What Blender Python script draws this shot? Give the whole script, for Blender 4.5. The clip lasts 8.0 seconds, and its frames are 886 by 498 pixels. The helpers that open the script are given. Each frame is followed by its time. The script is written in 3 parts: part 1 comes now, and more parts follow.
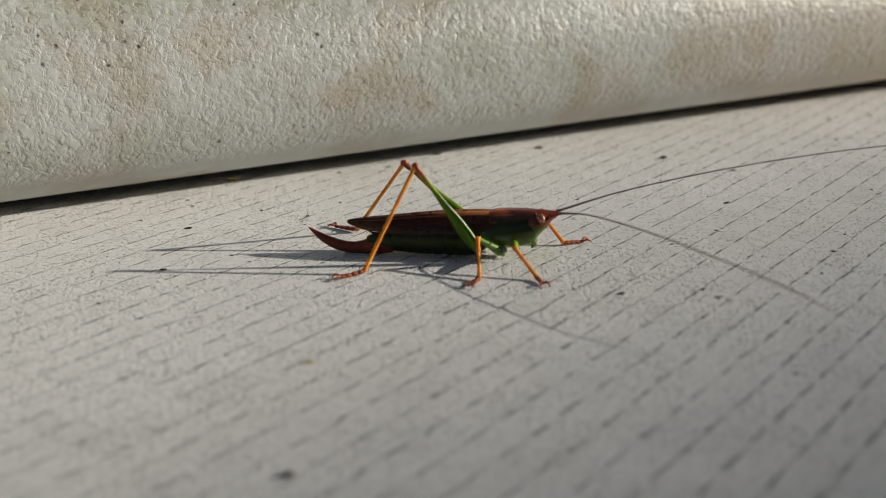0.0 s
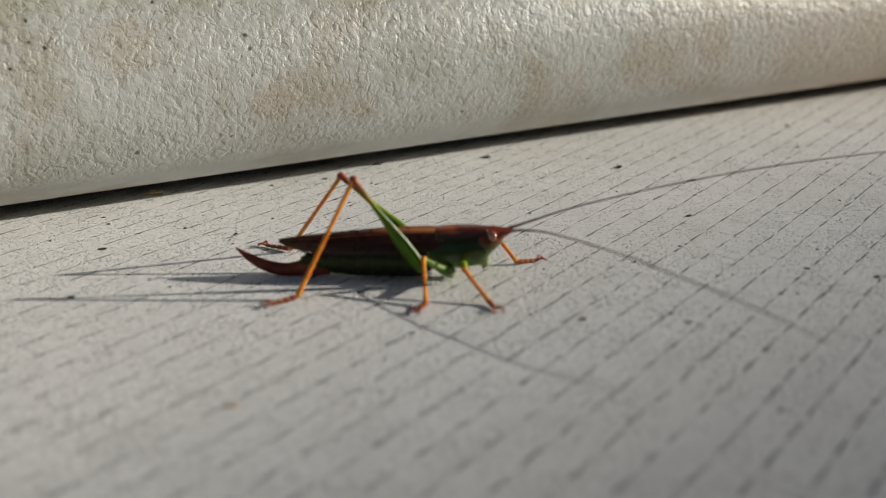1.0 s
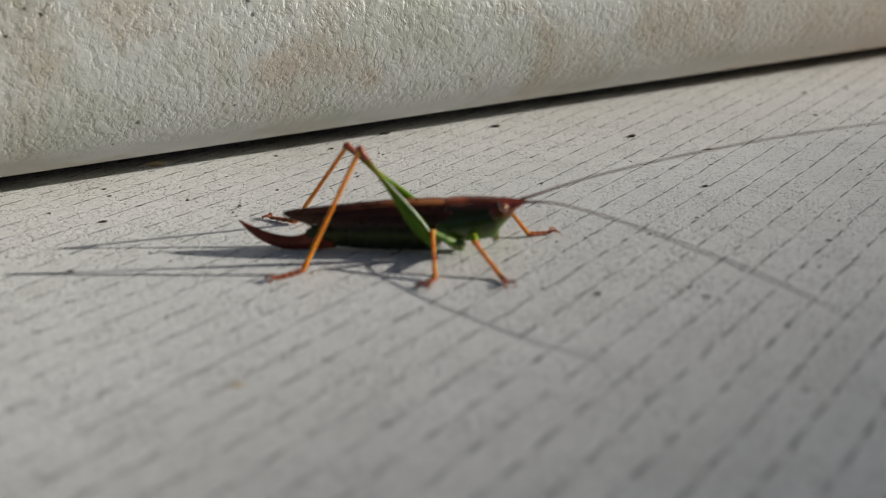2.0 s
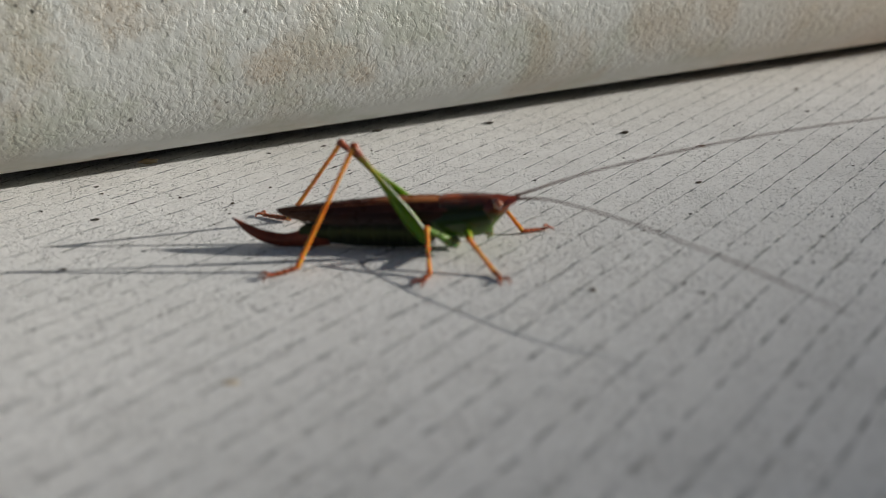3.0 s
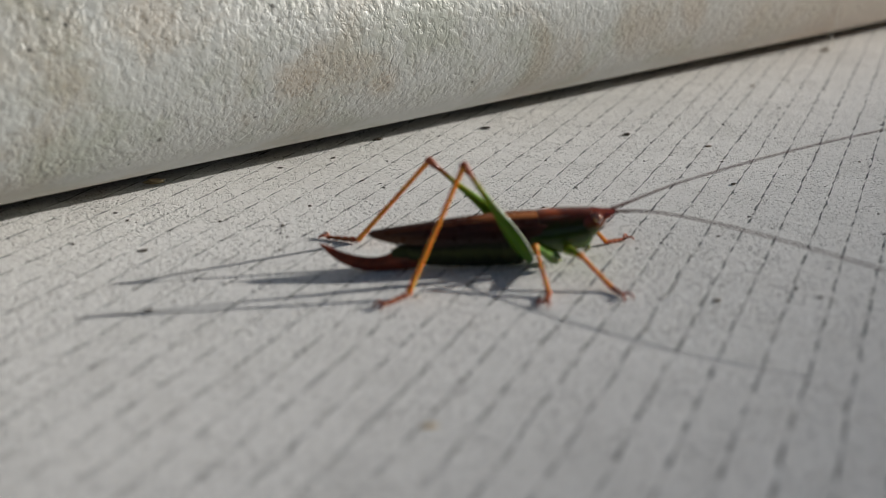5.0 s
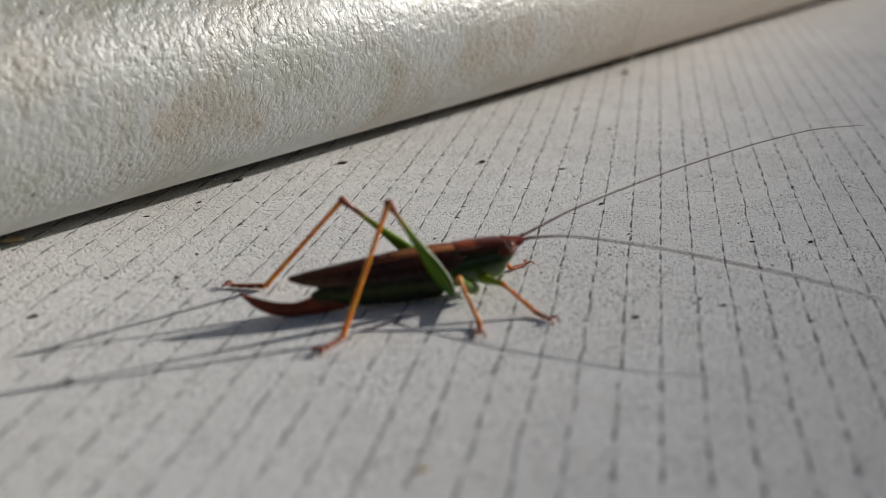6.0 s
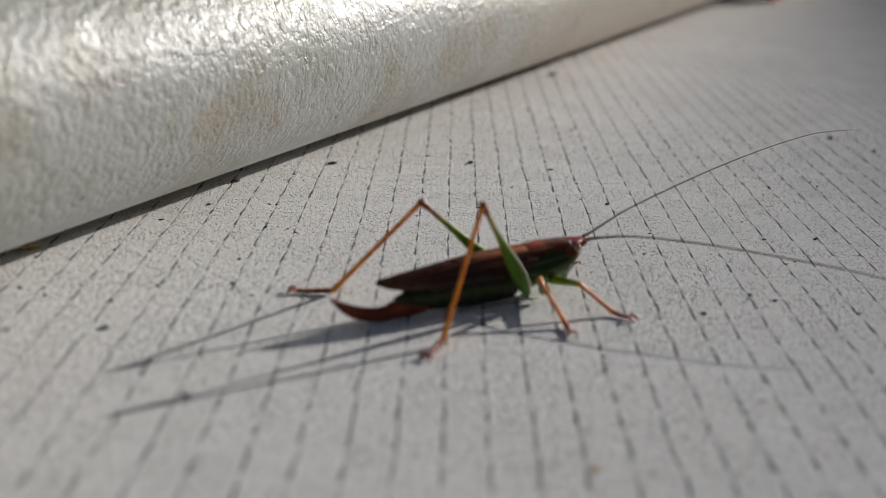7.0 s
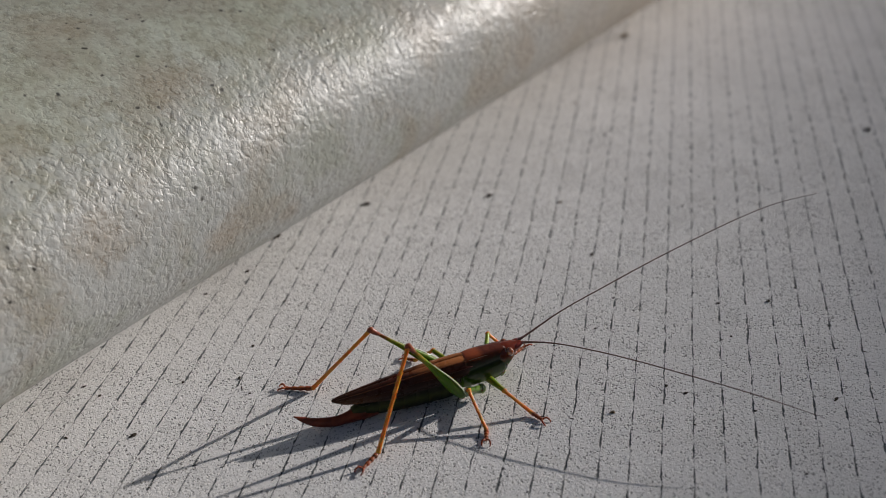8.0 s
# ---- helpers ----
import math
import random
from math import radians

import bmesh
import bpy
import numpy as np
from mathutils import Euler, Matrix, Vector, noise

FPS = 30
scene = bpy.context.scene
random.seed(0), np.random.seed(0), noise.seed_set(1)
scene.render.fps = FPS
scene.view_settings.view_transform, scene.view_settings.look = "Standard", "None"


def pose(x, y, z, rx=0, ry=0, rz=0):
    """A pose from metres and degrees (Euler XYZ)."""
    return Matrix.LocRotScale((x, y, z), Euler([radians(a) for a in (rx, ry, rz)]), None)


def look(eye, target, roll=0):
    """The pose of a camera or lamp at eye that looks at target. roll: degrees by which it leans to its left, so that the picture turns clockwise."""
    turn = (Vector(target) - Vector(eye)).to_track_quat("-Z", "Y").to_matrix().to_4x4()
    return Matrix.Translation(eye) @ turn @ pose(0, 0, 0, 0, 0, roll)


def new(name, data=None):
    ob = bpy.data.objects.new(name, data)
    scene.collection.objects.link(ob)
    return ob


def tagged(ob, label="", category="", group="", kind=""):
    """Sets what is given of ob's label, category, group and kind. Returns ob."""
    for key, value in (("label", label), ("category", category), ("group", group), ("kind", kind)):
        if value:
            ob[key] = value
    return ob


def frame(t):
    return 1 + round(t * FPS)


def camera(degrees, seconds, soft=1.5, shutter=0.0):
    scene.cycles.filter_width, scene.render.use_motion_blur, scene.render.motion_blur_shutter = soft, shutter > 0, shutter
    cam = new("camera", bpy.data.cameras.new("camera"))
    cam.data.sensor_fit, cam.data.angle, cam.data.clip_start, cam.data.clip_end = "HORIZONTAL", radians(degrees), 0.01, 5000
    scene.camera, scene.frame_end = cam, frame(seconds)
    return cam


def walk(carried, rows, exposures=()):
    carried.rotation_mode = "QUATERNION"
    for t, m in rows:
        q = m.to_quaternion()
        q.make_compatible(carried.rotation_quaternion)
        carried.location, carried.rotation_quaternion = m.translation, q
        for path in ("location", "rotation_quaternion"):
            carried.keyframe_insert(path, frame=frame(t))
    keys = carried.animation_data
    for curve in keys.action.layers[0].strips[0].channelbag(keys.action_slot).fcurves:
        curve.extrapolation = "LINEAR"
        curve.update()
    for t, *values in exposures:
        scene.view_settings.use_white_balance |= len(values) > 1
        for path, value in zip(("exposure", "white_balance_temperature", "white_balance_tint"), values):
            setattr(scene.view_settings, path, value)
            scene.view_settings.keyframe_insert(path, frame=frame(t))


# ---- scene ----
# The clip is filmed a hand's width from a small insect: 1 mm = 0.001 m.
MM = 0.001
SUN_EL, SUN_AZ = 18.5, 0.8          # degrees; azimuth from +x towards +y

cam = camera(45.36, 8.0, soft=0.9)
cam.data.dof.use_dof = True
cam.data.dof.focus_distance = 0.133
cam.data.dof.aperture_fstop = 22.0
PATH = [
    (0.0, (0.00350, -0.11704, 0.04231), (-0.00066, -0.02289, 0.00889), -1.90),
    (0.2, (0.00371, -0.11435, 0.04206), (0.00060, -0.01986, 0.00951), -2.06),
    (0.5, (0.00326, -0.11202, 0.04317), (0.00115, -0.01755, 0.01044), -2.00),
    (0.7, (0.00336, -0.10869, 0.04257), (0.00331, -0.01414, 0.01000), -1.91),
    (1.0, (0.00306, -0.10596, 0.03995), (0.00439, -0.01155, 0.00701), -1.38),
    (1.2, (0.00347, -0.10450, 0.03969), (0.00443, -0.01052, 0.00553), -1.43),
    (1.5, (0.00328, -0.10277, 0.03929), (0.00372, -0.00916, 0.00414), -1.69),
    (3.0, (0.00255, -0.10255, 0.03898), (0.00395, -0.00920, 0.00314), -1.64),
    (3.5, (0.00273, -0.10127, 0.03888), (0.00457, -0.00796, 0.00296), -1.72),
    (4.0, (0.00281, -0.10099, 0.03893), (0.00453, -0.00768, 0.00300), -1.81),
    (4.2, (0.00234, -0.10040, 0.03840), (0.00449, -0.00705, 0.00263), -1.35),
    (4.4, (0.00078, -0.09844, 0.03861), (0.00679, -0.00553, 0.00212), -1.05),
    (4.5, (-0.00708, -0.09873, 0.03952), (0.00294, -0.00633, 0.00263), -0.63),
    (4.6, (-0.01617, -0.09997, 0.03942), (-0.00362, -0.00750, 0.00347), 0.12),
    (4.7, (-0.02344, -0.09765, 0.04035), (-0.00828, -0.00605, 0.00319), 0.34),
    (5.8, (-0.03196, -0.09193, 0.04210), (0.00341, -0.00549, 0.00637), -0.14),
    (6.0, (-0.04267, -0.08870, 0.04206), (0.00024, -0.00536, 0.00724), 0.81),
    (6.2, (-0.04778, -0.08623, 0.04243), (-0.00016, -0.00534, 0.00795), 1.61),
    (6.5, (-0.05405, -0.08306, 0.04306), (0.00227, -0.00705, 0.01064), 2.11),
    (6.8, (-0.06231, -0.07899, 0.04248), (-0.00374, -0.00446, 0.01061), 3.63),
    (7.0, (-0.06502, -0.07428, 0.04129), (-0.00674, -0.00061, 0.00700), 3.96),
    (7.2, (-0.06357, -0.05968, 0.04859), (-0.00491, 0.00974, 0.00688), 4.11),
    (7.3, (-0.06023, -0.05372, 0.05456), (-0.00205, 0.01369, 0.00906), 3.32),
    (7.4, (-0.05604, -0.05146, 0.06214), (0.00013, 0.01525, 0.01320), 2.43),
    (7.5, (-0.05432, -0.05280, 0.06785), (0.00009, 0.01420, 0.01735), 1.21),
    (7.6, (-0.05272, -0.05430, 0.07226), (0.00033, 0.01304, 0.02077), 0.66),
    (7.8, (-0.05450, -0.06930, 0.07840), (-0.00690, 0.00178, 0.02652), -0.25),
    (8.0, (-0.04192, -0.09343, 0.08538), (-0.00568, -0.01659, 0.03263), -2.83),
]
EXPOSURES = [(0.0, 0.12, 6800, 7), (1.0, 0.12, 6730, 7), (1.5, 0.06, 6620, 7.5), (3.0, 0.09, 6460, 7.5), (4.0, 0.09, 6420, 7.5), (4.7, 0.10, 6410, 8), (5.8, 0.09, 6410, 9.5), (7.0, 0.0, 6390, 10), (7.2, -0.08, 6380, 10), (7.5, -0.15, 6380, 10.5), (8.0, -0.19, 6380, 13)]
walk(cam, [(t, look(eye, target, roll)) for t, eye, target, roll in PATH], EXPOSURES)

# ---- light ----
world = bpy.data.worlds.new("sky")
scene.world = world
world.use_nodes = True
wn = world.node_tree
sky = wn.nodes.new("ShaderNodeTexSky")
sky.sky_type = "NISHITA"
sky.sun_disc = False
sky.dust_density = 2.5
sky.sun_elevation, sky.sun_rotation = radians(SUN_EL), radians(90 - SUN_AZ)
wn.nodes["Background"].inputs["Strength"].default_value = 0.05
wn.links.new(sky.outputs[0], wn.nodes["Background"].inputs["Color"])

sun_data = bpy.data.lights.new("sun", "SUN")
sun_data.energy, sun_data.angle, sun_data.color = 4.6, radians(0.55), (1.0, 0.955, 0.885)
sun = new("sun", sun_data)
az, el = radians(SUN_AZ), radians(SUN_EL)
toward = Vector((math.cos(az) * math.cos(el), math.sin(az) * math.cos(el), math.sin(el)))
sun.matrix_world = look(toward * 2, (0, 0, 0))


# ---- materials ----
class Nodes:
    """A small builder for node materials."""

    def __init__(self, name):
        self.mat = bpy.data.materials.new(name)
        self.mat.use_nodes = True
        self.tree = self.mat.node_tree
        self.bsdf = self.tree.nodes["Principled BSDF"]

    def add(self, kind, **props):
        n = self.tree.nodes.new("ShaderNode" + kind)
        for k, v in props.items():
            setattr(n, k, v)
        return n

    def link(self, a, b):
        self.tree.links.new(a, b)

    def put(self, socket, value):
        if isinstance(value, bpy.types.NodeSocket):
            self.link(value, socket)
        else:
            socket.default_value = value

    def math(self, op, a, b=0.0, c=0.0):
        n = self.add("Math", operation=op)
        for i, v in enumerate((a, b, c)):
            self.put(n.inputs[i], v)
        return n.outputs[0]

    def coords(self):
        return self.add("TexCoord").outputs["Object"]

    def noise(self, scale, detail=3.0, rough=0.55, vec=None, distort=0.0):
        n = self.add("TexNoise")
        n.inputs["Scale"].default_value = scale
        n.inputs["Detail"].default_value = detail
        n.inputs["Roughness"].default_value = rough
        n.inputs["Distortion"].default_value = distort
        self.link(vec or self.coords(), n.inputs["Vector"])
        return n.outputs["Fac"]

    def ramp(self, fac, stops):
        n = self.add("ValToRGB")
        els = n.color_ramp.elements
        while len(els) < len(stops):
            els.new(0.5)
        for e, (p, c) in zip(els, stops):
            e.position = p
            e.color = (*c, 1.0) if len(c) == 3 else c
        self.link(fac, n.inputs[0])
        return n.outputs[0]

    def step(self, fac, lo, hi, a=0.0, b=1.0):
        n = self.add("MapRange", interpolation_type="SMOOTHSTEP")
        for i, v in enumerate((fac, lo, hi, a, b)):
            self.put(n.inputs[i], v)
        return n.outputs[0]

    def mix(self, fac, a, b, mode="MIX"):
        n = self.add("Mix", data_type="RGBA", blend_type=mode)
        self.put(n.inputs[0], fac)
        for i, v in ((6, a), (7, b)):
            self.put(n.inputs[i], (*v, 1.0) if isinstance(v, tuple) and len(v) == 3 else v)
        return n.outputs[2]

    def bump(self, height, distance, strength=1.0, normal=None):
        n = self.add("Bump")
        n.inputs["Distance"].default_value = distance
        n.inputs["Strength"].default_value = strength
        self.link(height, n.inputs["Height"])
        if normal is not None:
            self.link(normal, n.inputs["Normal"])
        return n.outputs[0]

    def done(self, color, rough=0.6, normal=None, **more):
        self.put(self.bsdf.inputs["Base Color"], (*color, 1.0) if isinstance(color, tuple) else color)
        self.put(self.bsdf.inputs["Roughness"], rough)
        if normal is not None:
            self.link(normal, self.bsdf.inputs["Normal"])
        for k, v in more.items():
            self.put(self.bsdf.inputs[k.replace("_", " ")], v)
        return self.mat


LINE_DIR, LINE_STEP, DASH_STEP, LINE_PHASE, ROW_PHASE = 52.25, 3.565, 4.64, 0.183, 21.7


def sheet_material():
    """Pale grey vinyl sheet with rows of short pressed slits, fine grit and weathering."""
    m = Nodes("grey_slit_vinyl")
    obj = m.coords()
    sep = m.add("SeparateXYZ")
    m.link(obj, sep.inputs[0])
    slit = m.step(m.math("MULTIPLY", sep.outputs[2], -1.0), 0.001 * MM, 0.026 * MM)          # recess darkening painted into the colour by slit depth
    # fine grit
    patch = m.step(m.noise(60, 3, 0.6, obj), 0.35, 0.65)
    grit = m.noise(2900, 2.0, 0.62, obj)
    pits = m.math("MULTIPLY", m.step(grit, 0.61, 0.66), 0.7)
    for scale, share, rad in ((1900, 0.22, 0.29), (2700, 0.32, 0.36), (4200, 0.26, 0.38)):
        dot = m.add("TexVoronoi", feature="F1")
        dot.inputs["Scale"].default_value = scale
        m.link(obj, dot.inputs["Vector"])
        who = m.add("SeparateColor")
        m.link(dot.outputs["Color"], who.inputs[0])
        r = m.math("MULTIPLY", m.math("ADD", who.outputs[1], 0.45), rad)
        spot = m.math("SUBTRACT", 1.0, m.step(dot.outputs["Distance"], m.math("MULTIPLY", r, 0.55), r))
        spot = m.math("MULTIPLY", spot, m.step(m.math("ADD", who.outputs[0], m.math("MULTIPLY", patch, 0.18)), 1.0 - share, 1.04 - share))
        pits = m.math("MAXIMUM", pits, spot)
    pits = m.math("MULTIPLY", pits, m.step(m.noise(200, 3, 0.6, obj), 0.36, 0.58, 0.45, 1.0))
    big = m.noise(28, 4, 0.6, obj)
    mid = m.noise(160, 4, 0.65, obj)
    base = m.ramp(big, [(0.3, (0.732, 0.716, 0.698)), (0.7, (0.832, 0.813, 0.794))])
    base = m.mix(m.step(mid, 0.45, 0.75, 0.0, 0.35), base, (0.57, 0.555, 0.53))
    base = m.mix(m.math("MULTIPLY", pits, 0.80), base, (0.10, 0.094, 0.090))
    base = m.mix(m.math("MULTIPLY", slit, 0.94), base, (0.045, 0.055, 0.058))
    height = m.math("SUBTRACT", m.math("ADD", m.math("MULTIPLY", grit, 0.65), m.math("MULTIPLY", m.noise(1500, 2, 0.55, obj), 0.45)), m.math("MULTIPLY", pits, 0.95))
    n = m.bump(height, 0.21 * MM, 0.85)
    return m.done(base, 0.55, n, Diffuse_Roughness=0.15, Specular_IOR_Level=0.5)


# tan stains on the padded edge: place and radius in mm
STAINS = ((-17.2, 29.7, 13.8, 4.5), (-5.8, 36.2, 12.2, 3.5), (6.0, 43.0, 14.0, 3.0), (-33.0, 22.0, 22.0, 5.0), (-42.0, 27.0, 36.0, 9.0), (-18.0, 38.0, 34.0, 7.0), (-30.0, 52.0, 39.0, 9.0), (5.0, 58.0, 38.0, 8.0))


def roll_material():
    """Cream pebbled vinyl with tan and green-grey grime."""
    m = Nodes("cream_pebbled_vinyl")
    obj = m.coords()
    warp = m.add("VectorMath", operation="ADD")
    nz = m.add("TexNoise")
    nz.inputs["Scale"].default_value = 900
    m.link(obj, nz.inputs["Vector"])
    sc = m.add("VectorMath", operation="SCALE")
    m.link(nz.outputs["Color"], sc.inputs[0])
    sc.inputs["Scale"].default_value = 0.9 * MM
    m.link(obj, warp.inputs[0])
    m.link(sc.outputs[0], warp.inputs[1])
    sep = m.add("SeparateXYZ")
    m.link(obj, sep.inputs[0])
    low_smooth = m.step(sep.outputs[2], 4.0 * MM, 8.0 * MM)         # the underside is drawn tight and smooth
    top_smooth = m.step(sep.outputs[2], 29 * MM, 37 * MM, 1.0, 0.45)
    lay = m.add("Mapping", vector_type="TEXTURE")                      # the pull of the cloth draws the grain out across the roll
    lay.inputs["Rotation"].default_value = (0, 0, radians(26.4))
    lay.inputs["Scale"].default_value = (0.84, 1.0, 1.0)
    m.link(warp.outputs[0], lay.inputs[0])
    vor = m.add("TexVoronoi", feature="DISTANCE_TO_EDGE")
    vor.inputs["Scale"].default_value = 1000
    m.link(lay.outputs[0], vor.inputs["Vector"])
    crease = m.step(vor.outputs["Distance"], 0.0, 0.24, 1.0, 0.0)
    keep = m.step(m.noise(620, 3, 0.6, obj, 0.2), 0.44, 0.66)          # creases come and go
    crease = m.math("MULTIPLY", crease, keep)
    dome = m.add("TexVoronoi", feature="SMOOTH_F1")
    dome.inputs["Scale"].default_value = 1000
    dome.inputs["Smoothness"].default_value = 0.25
    m.link(lay.outputs[0], dome.inputs["Vector"])
    fine = m.noise(2100, 3, 0.6, obj, 0.15)
    coarse = m.noise(500, 3, 0.55, lay.outputs[0], 0.15)
    cob = m.noise(860, 3, 0.55, lay.outputs[0])
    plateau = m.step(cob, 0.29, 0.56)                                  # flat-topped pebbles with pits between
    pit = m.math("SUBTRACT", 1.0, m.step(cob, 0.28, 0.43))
    h = m.math("ADD", m.math("MULTIPLY", fine, 0.10), m.math("ADD", m.math("MULTIPLY", coarse, 0.34), m.math("MULTIPLY", plateau, 0.29)))
    h = m.math("SUBTRACT", h, m.math("ADD", m.math("MULTIPLY", crease, 0.11), m.math("MULTIPLY", dome.outputs["Distance"], 0.26)))
    h = m.math("MULTIPLY", h, m.math("MULTIPLY", low_smooth, top_smooth))
    n = m.bump(h, 0.215 * MM, 1.0)
    stain = m.noise(62, 5, 0.62, obj, 0.4)
    green = m.noise(85, 5, 0.65, obj, 0.3)
    blot = 0.0
    for cx, cy, cz, rad in STAINS:
        dist = m.add("VectorMath", operation="DISTANCE")
        m.link(obj, dist.inputs[0])
        dist.inputs[1].default_value = (cx * MM, cy * MM, cz * MM)
        d = m.math("ADD", dist.outputs["Value"], m.math("MULTIPLY", m.math("SUBTRACT", m.noise(170, 4, 0.65, obj), 0.5), rad * 1.6 * MM))
        blot = m.math("MAXIMUM", m.step(d, 0.0, rad * MM, 1.0, 0.0), blot)
    base = m.mix(m.step(green, 0.45, 0.68, 0.0, 0.8), (0.52, 0.528, 0.505), (0.40, 0.418, 0.35))
    noisy_z = m.math("ADD", sep.outputs[2], m.math("MULTIPLY", m.noise(90, 4, 0.6, obj), 10 * MM))
    base = m.mix(m.step(noisy_z, 30 * MM, 42 * MM, 0.0, 0.75), base, (0.62, 0.65, 0.51))          # green-yellow film on the top, also painted lighter to brighten it
    mottle = m.math("MULTIPLY", m.step(m.noise(210, 4, 0.6, obj), 0.46, 0.62), m.step(noisy_z, 27 * MM, 38 * MM))
    base = m.mix(m.math("MULTIPLY", mottle, 0.45), base, (0.40, 0.385, 0.27))
    lichen = m.math("MULTIPLY", m.step(m.noise(560, 3, 0.6, obj, 0.3), 0.52, 0.63), m.step(noisy_z, 22 * MM, 36 * MM))
    base = m.mix(m.math("MULTIPLY", lichen, 0.42), base, (0.29, 0.275, 0.175))
    base = m.mix(m.step(stain, 0.46, 0.68, 0.0, 0.6), base, (0.40, 0.345, 0.265))
    run = m.math("ADD", m.math("MULTIPLY", sep.outputs[0], math.cos(radians(26.4))), m.math("MULTIPLY", sep.outputs[1], math.sin(radians(26.4))))
    run = m.math("ADD", run, m.math("MULTIPLY", stain, 60 * MM))
    base = m.mix(m.step(run, 62 * MM, 165 * MM, 0.0, 0.8), base, (0.54, 0.44, 0.345))          # turns tan along the far length
    base = m.mix(m.math("MULTIPLY", blot, 0.45), base, (0.40, 0.30, 0.19))
    dirt = m.math("MULTIPLY", m.step(fine, 0.36, 0.50, 1.0, 0.0), m.step(m.math("ADD", m.math("MULTIPLY", blot, 0.4), stain), 0.42, 0.75, 0.10, 0.55))
    base = m.mix(m.math("MULTIPLY", dirt, m.math("MULTIPLY", low_smooth, top_smooth)), base, (0.27, 0.205, 0.13))
    # pits and creases coloured darker than the pebbles, more strongly higher up
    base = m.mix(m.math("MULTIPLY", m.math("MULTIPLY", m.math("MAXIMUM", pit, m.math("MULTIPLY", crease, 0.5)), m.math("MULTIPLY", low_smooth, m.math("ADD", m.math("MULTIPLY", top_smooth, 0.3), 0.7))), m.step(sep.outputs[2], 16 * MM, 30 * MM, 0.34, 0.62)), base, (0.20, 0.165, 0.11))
    pin = m.add("TexVoronoi", feature="F1")
    pin.inputs["Scale"].default_value = 560
    m.link(warp.outputs[0], pin.inputs["Vector"])
    pick = m.add("SeparateColor")
    m.link(pin.outputs["Color"], pick.inputs[0])
    speck = m.math("MULTIPLY", m.math("SUBTRACT", 1.0, m.step(pin.outputs["Distance"], m.math("MULTIPLY", pick.outputs[1], 0.10), m.math("ADD", m.math("MULTIPLY", pick.outputs[1], 0.13), 0.11))), m.step(m.math("ADD", pick.outputs[0], m.step(sep.outputs[2], 14 * MM, 30 * MM, 0.0, 0.62)), 0.90, 0.94))
    base = m.mix(m.math("MULTIPLY", speck, 0.9), base, (0.04, 0.035, 0.025))
    rough = m.step(m.noise(500, 3, 0.6, obj), 0.3, 0.7, 0.42, 0.56)
    return m.done(base, rough, n, Specular_IOR_Level=0.8, Diffuse_Roughness=0.6)


def plain(name, stops, scale=900, rough=0.45, bump=0.03, spec=0.5, sub=0.0, detail=3, distort=0.0, **more):
    """A mottled material: noise through a colour ramp, with fine relief."""
    m = Nodes(name)
    obj = m.coords()
    f = m.noise(scale, detail, 0.6, obj, distort)
    col = m.ramp(f, stops)
    n = m.bump(m.noise(scale * 2.5, 3, 0.6, obj), bump * MM, 0.8)
    if sub:
        more["Subsurface_Weight"] = sub
        more["Subsurface_Scale"] = 0.6 * MM
    return m.done(col, rough, n, Specular_IOR_Level=spec, **more)


def banded(name, axis_stops, axis=2, lo=0.0, hi=6.0, scale=700, rough=0.4, spec=0.5, streak=None, sub=0.0, relief=0.085, rim=None):
    """Colour that follows one body axis, broken by mottling; rim: where along x a back edge begins and ends, from what height, and its colour."""
    m = Nodes(name)
    obj = m.coords()
    sep = m.add("SeparateXYZ")
    m.link(obj, sep.inputs[0])
    f = m.noise(scale, 4, 0.65, obj)
    pos = m.math("DIVIDE", m.math("SUBTRACT", sep.outputs[axis], lo * MM), (hi - lo) * MM)
    pos = m.math("ADD", pos, m.math("MULTIPLY", m.math("SUBTRACT", f, 0.5), 0.28))
    col = m.ramp(pos, axis_stops)
    if rim:
        back = m.step(m.math("ADD", sep.outputs[0], m.math("MULTIPLY", f, 0.6 * MM)), rim[0] * MM, rim[1] * MM, 1.0, 0.0)
        col = m.mix(m.math("MULTIPLY", back, m.step(sep.outputs[2], rim[2] * MM, (rim[2] + 0.5) * MM)), col, rim[3])
    if streak:
        mp = m.add("Mapping")
        mp.inputs["Scale"].default_value = streak
        m.link(obj, mp.inputs[0])
        v = m.noise(1.0, 3, 0.6, mp.outputs[0])
        col = m.mix(m.step(v, 0.40, 0.60, 0.75, 0.0), col, (0.016, 0.010, 0.008))
    n = m.bump(m.noise(scale * 2.2, 3, 0.6, obj), relief * MM, 0.9)
    more = {"Subsurface_Weight": sub, "Subsurface_Scale": 0.5 * MM} if sub else {}
    return m.done(col, rough, n, Specular_IOR_Level=spec, **more)


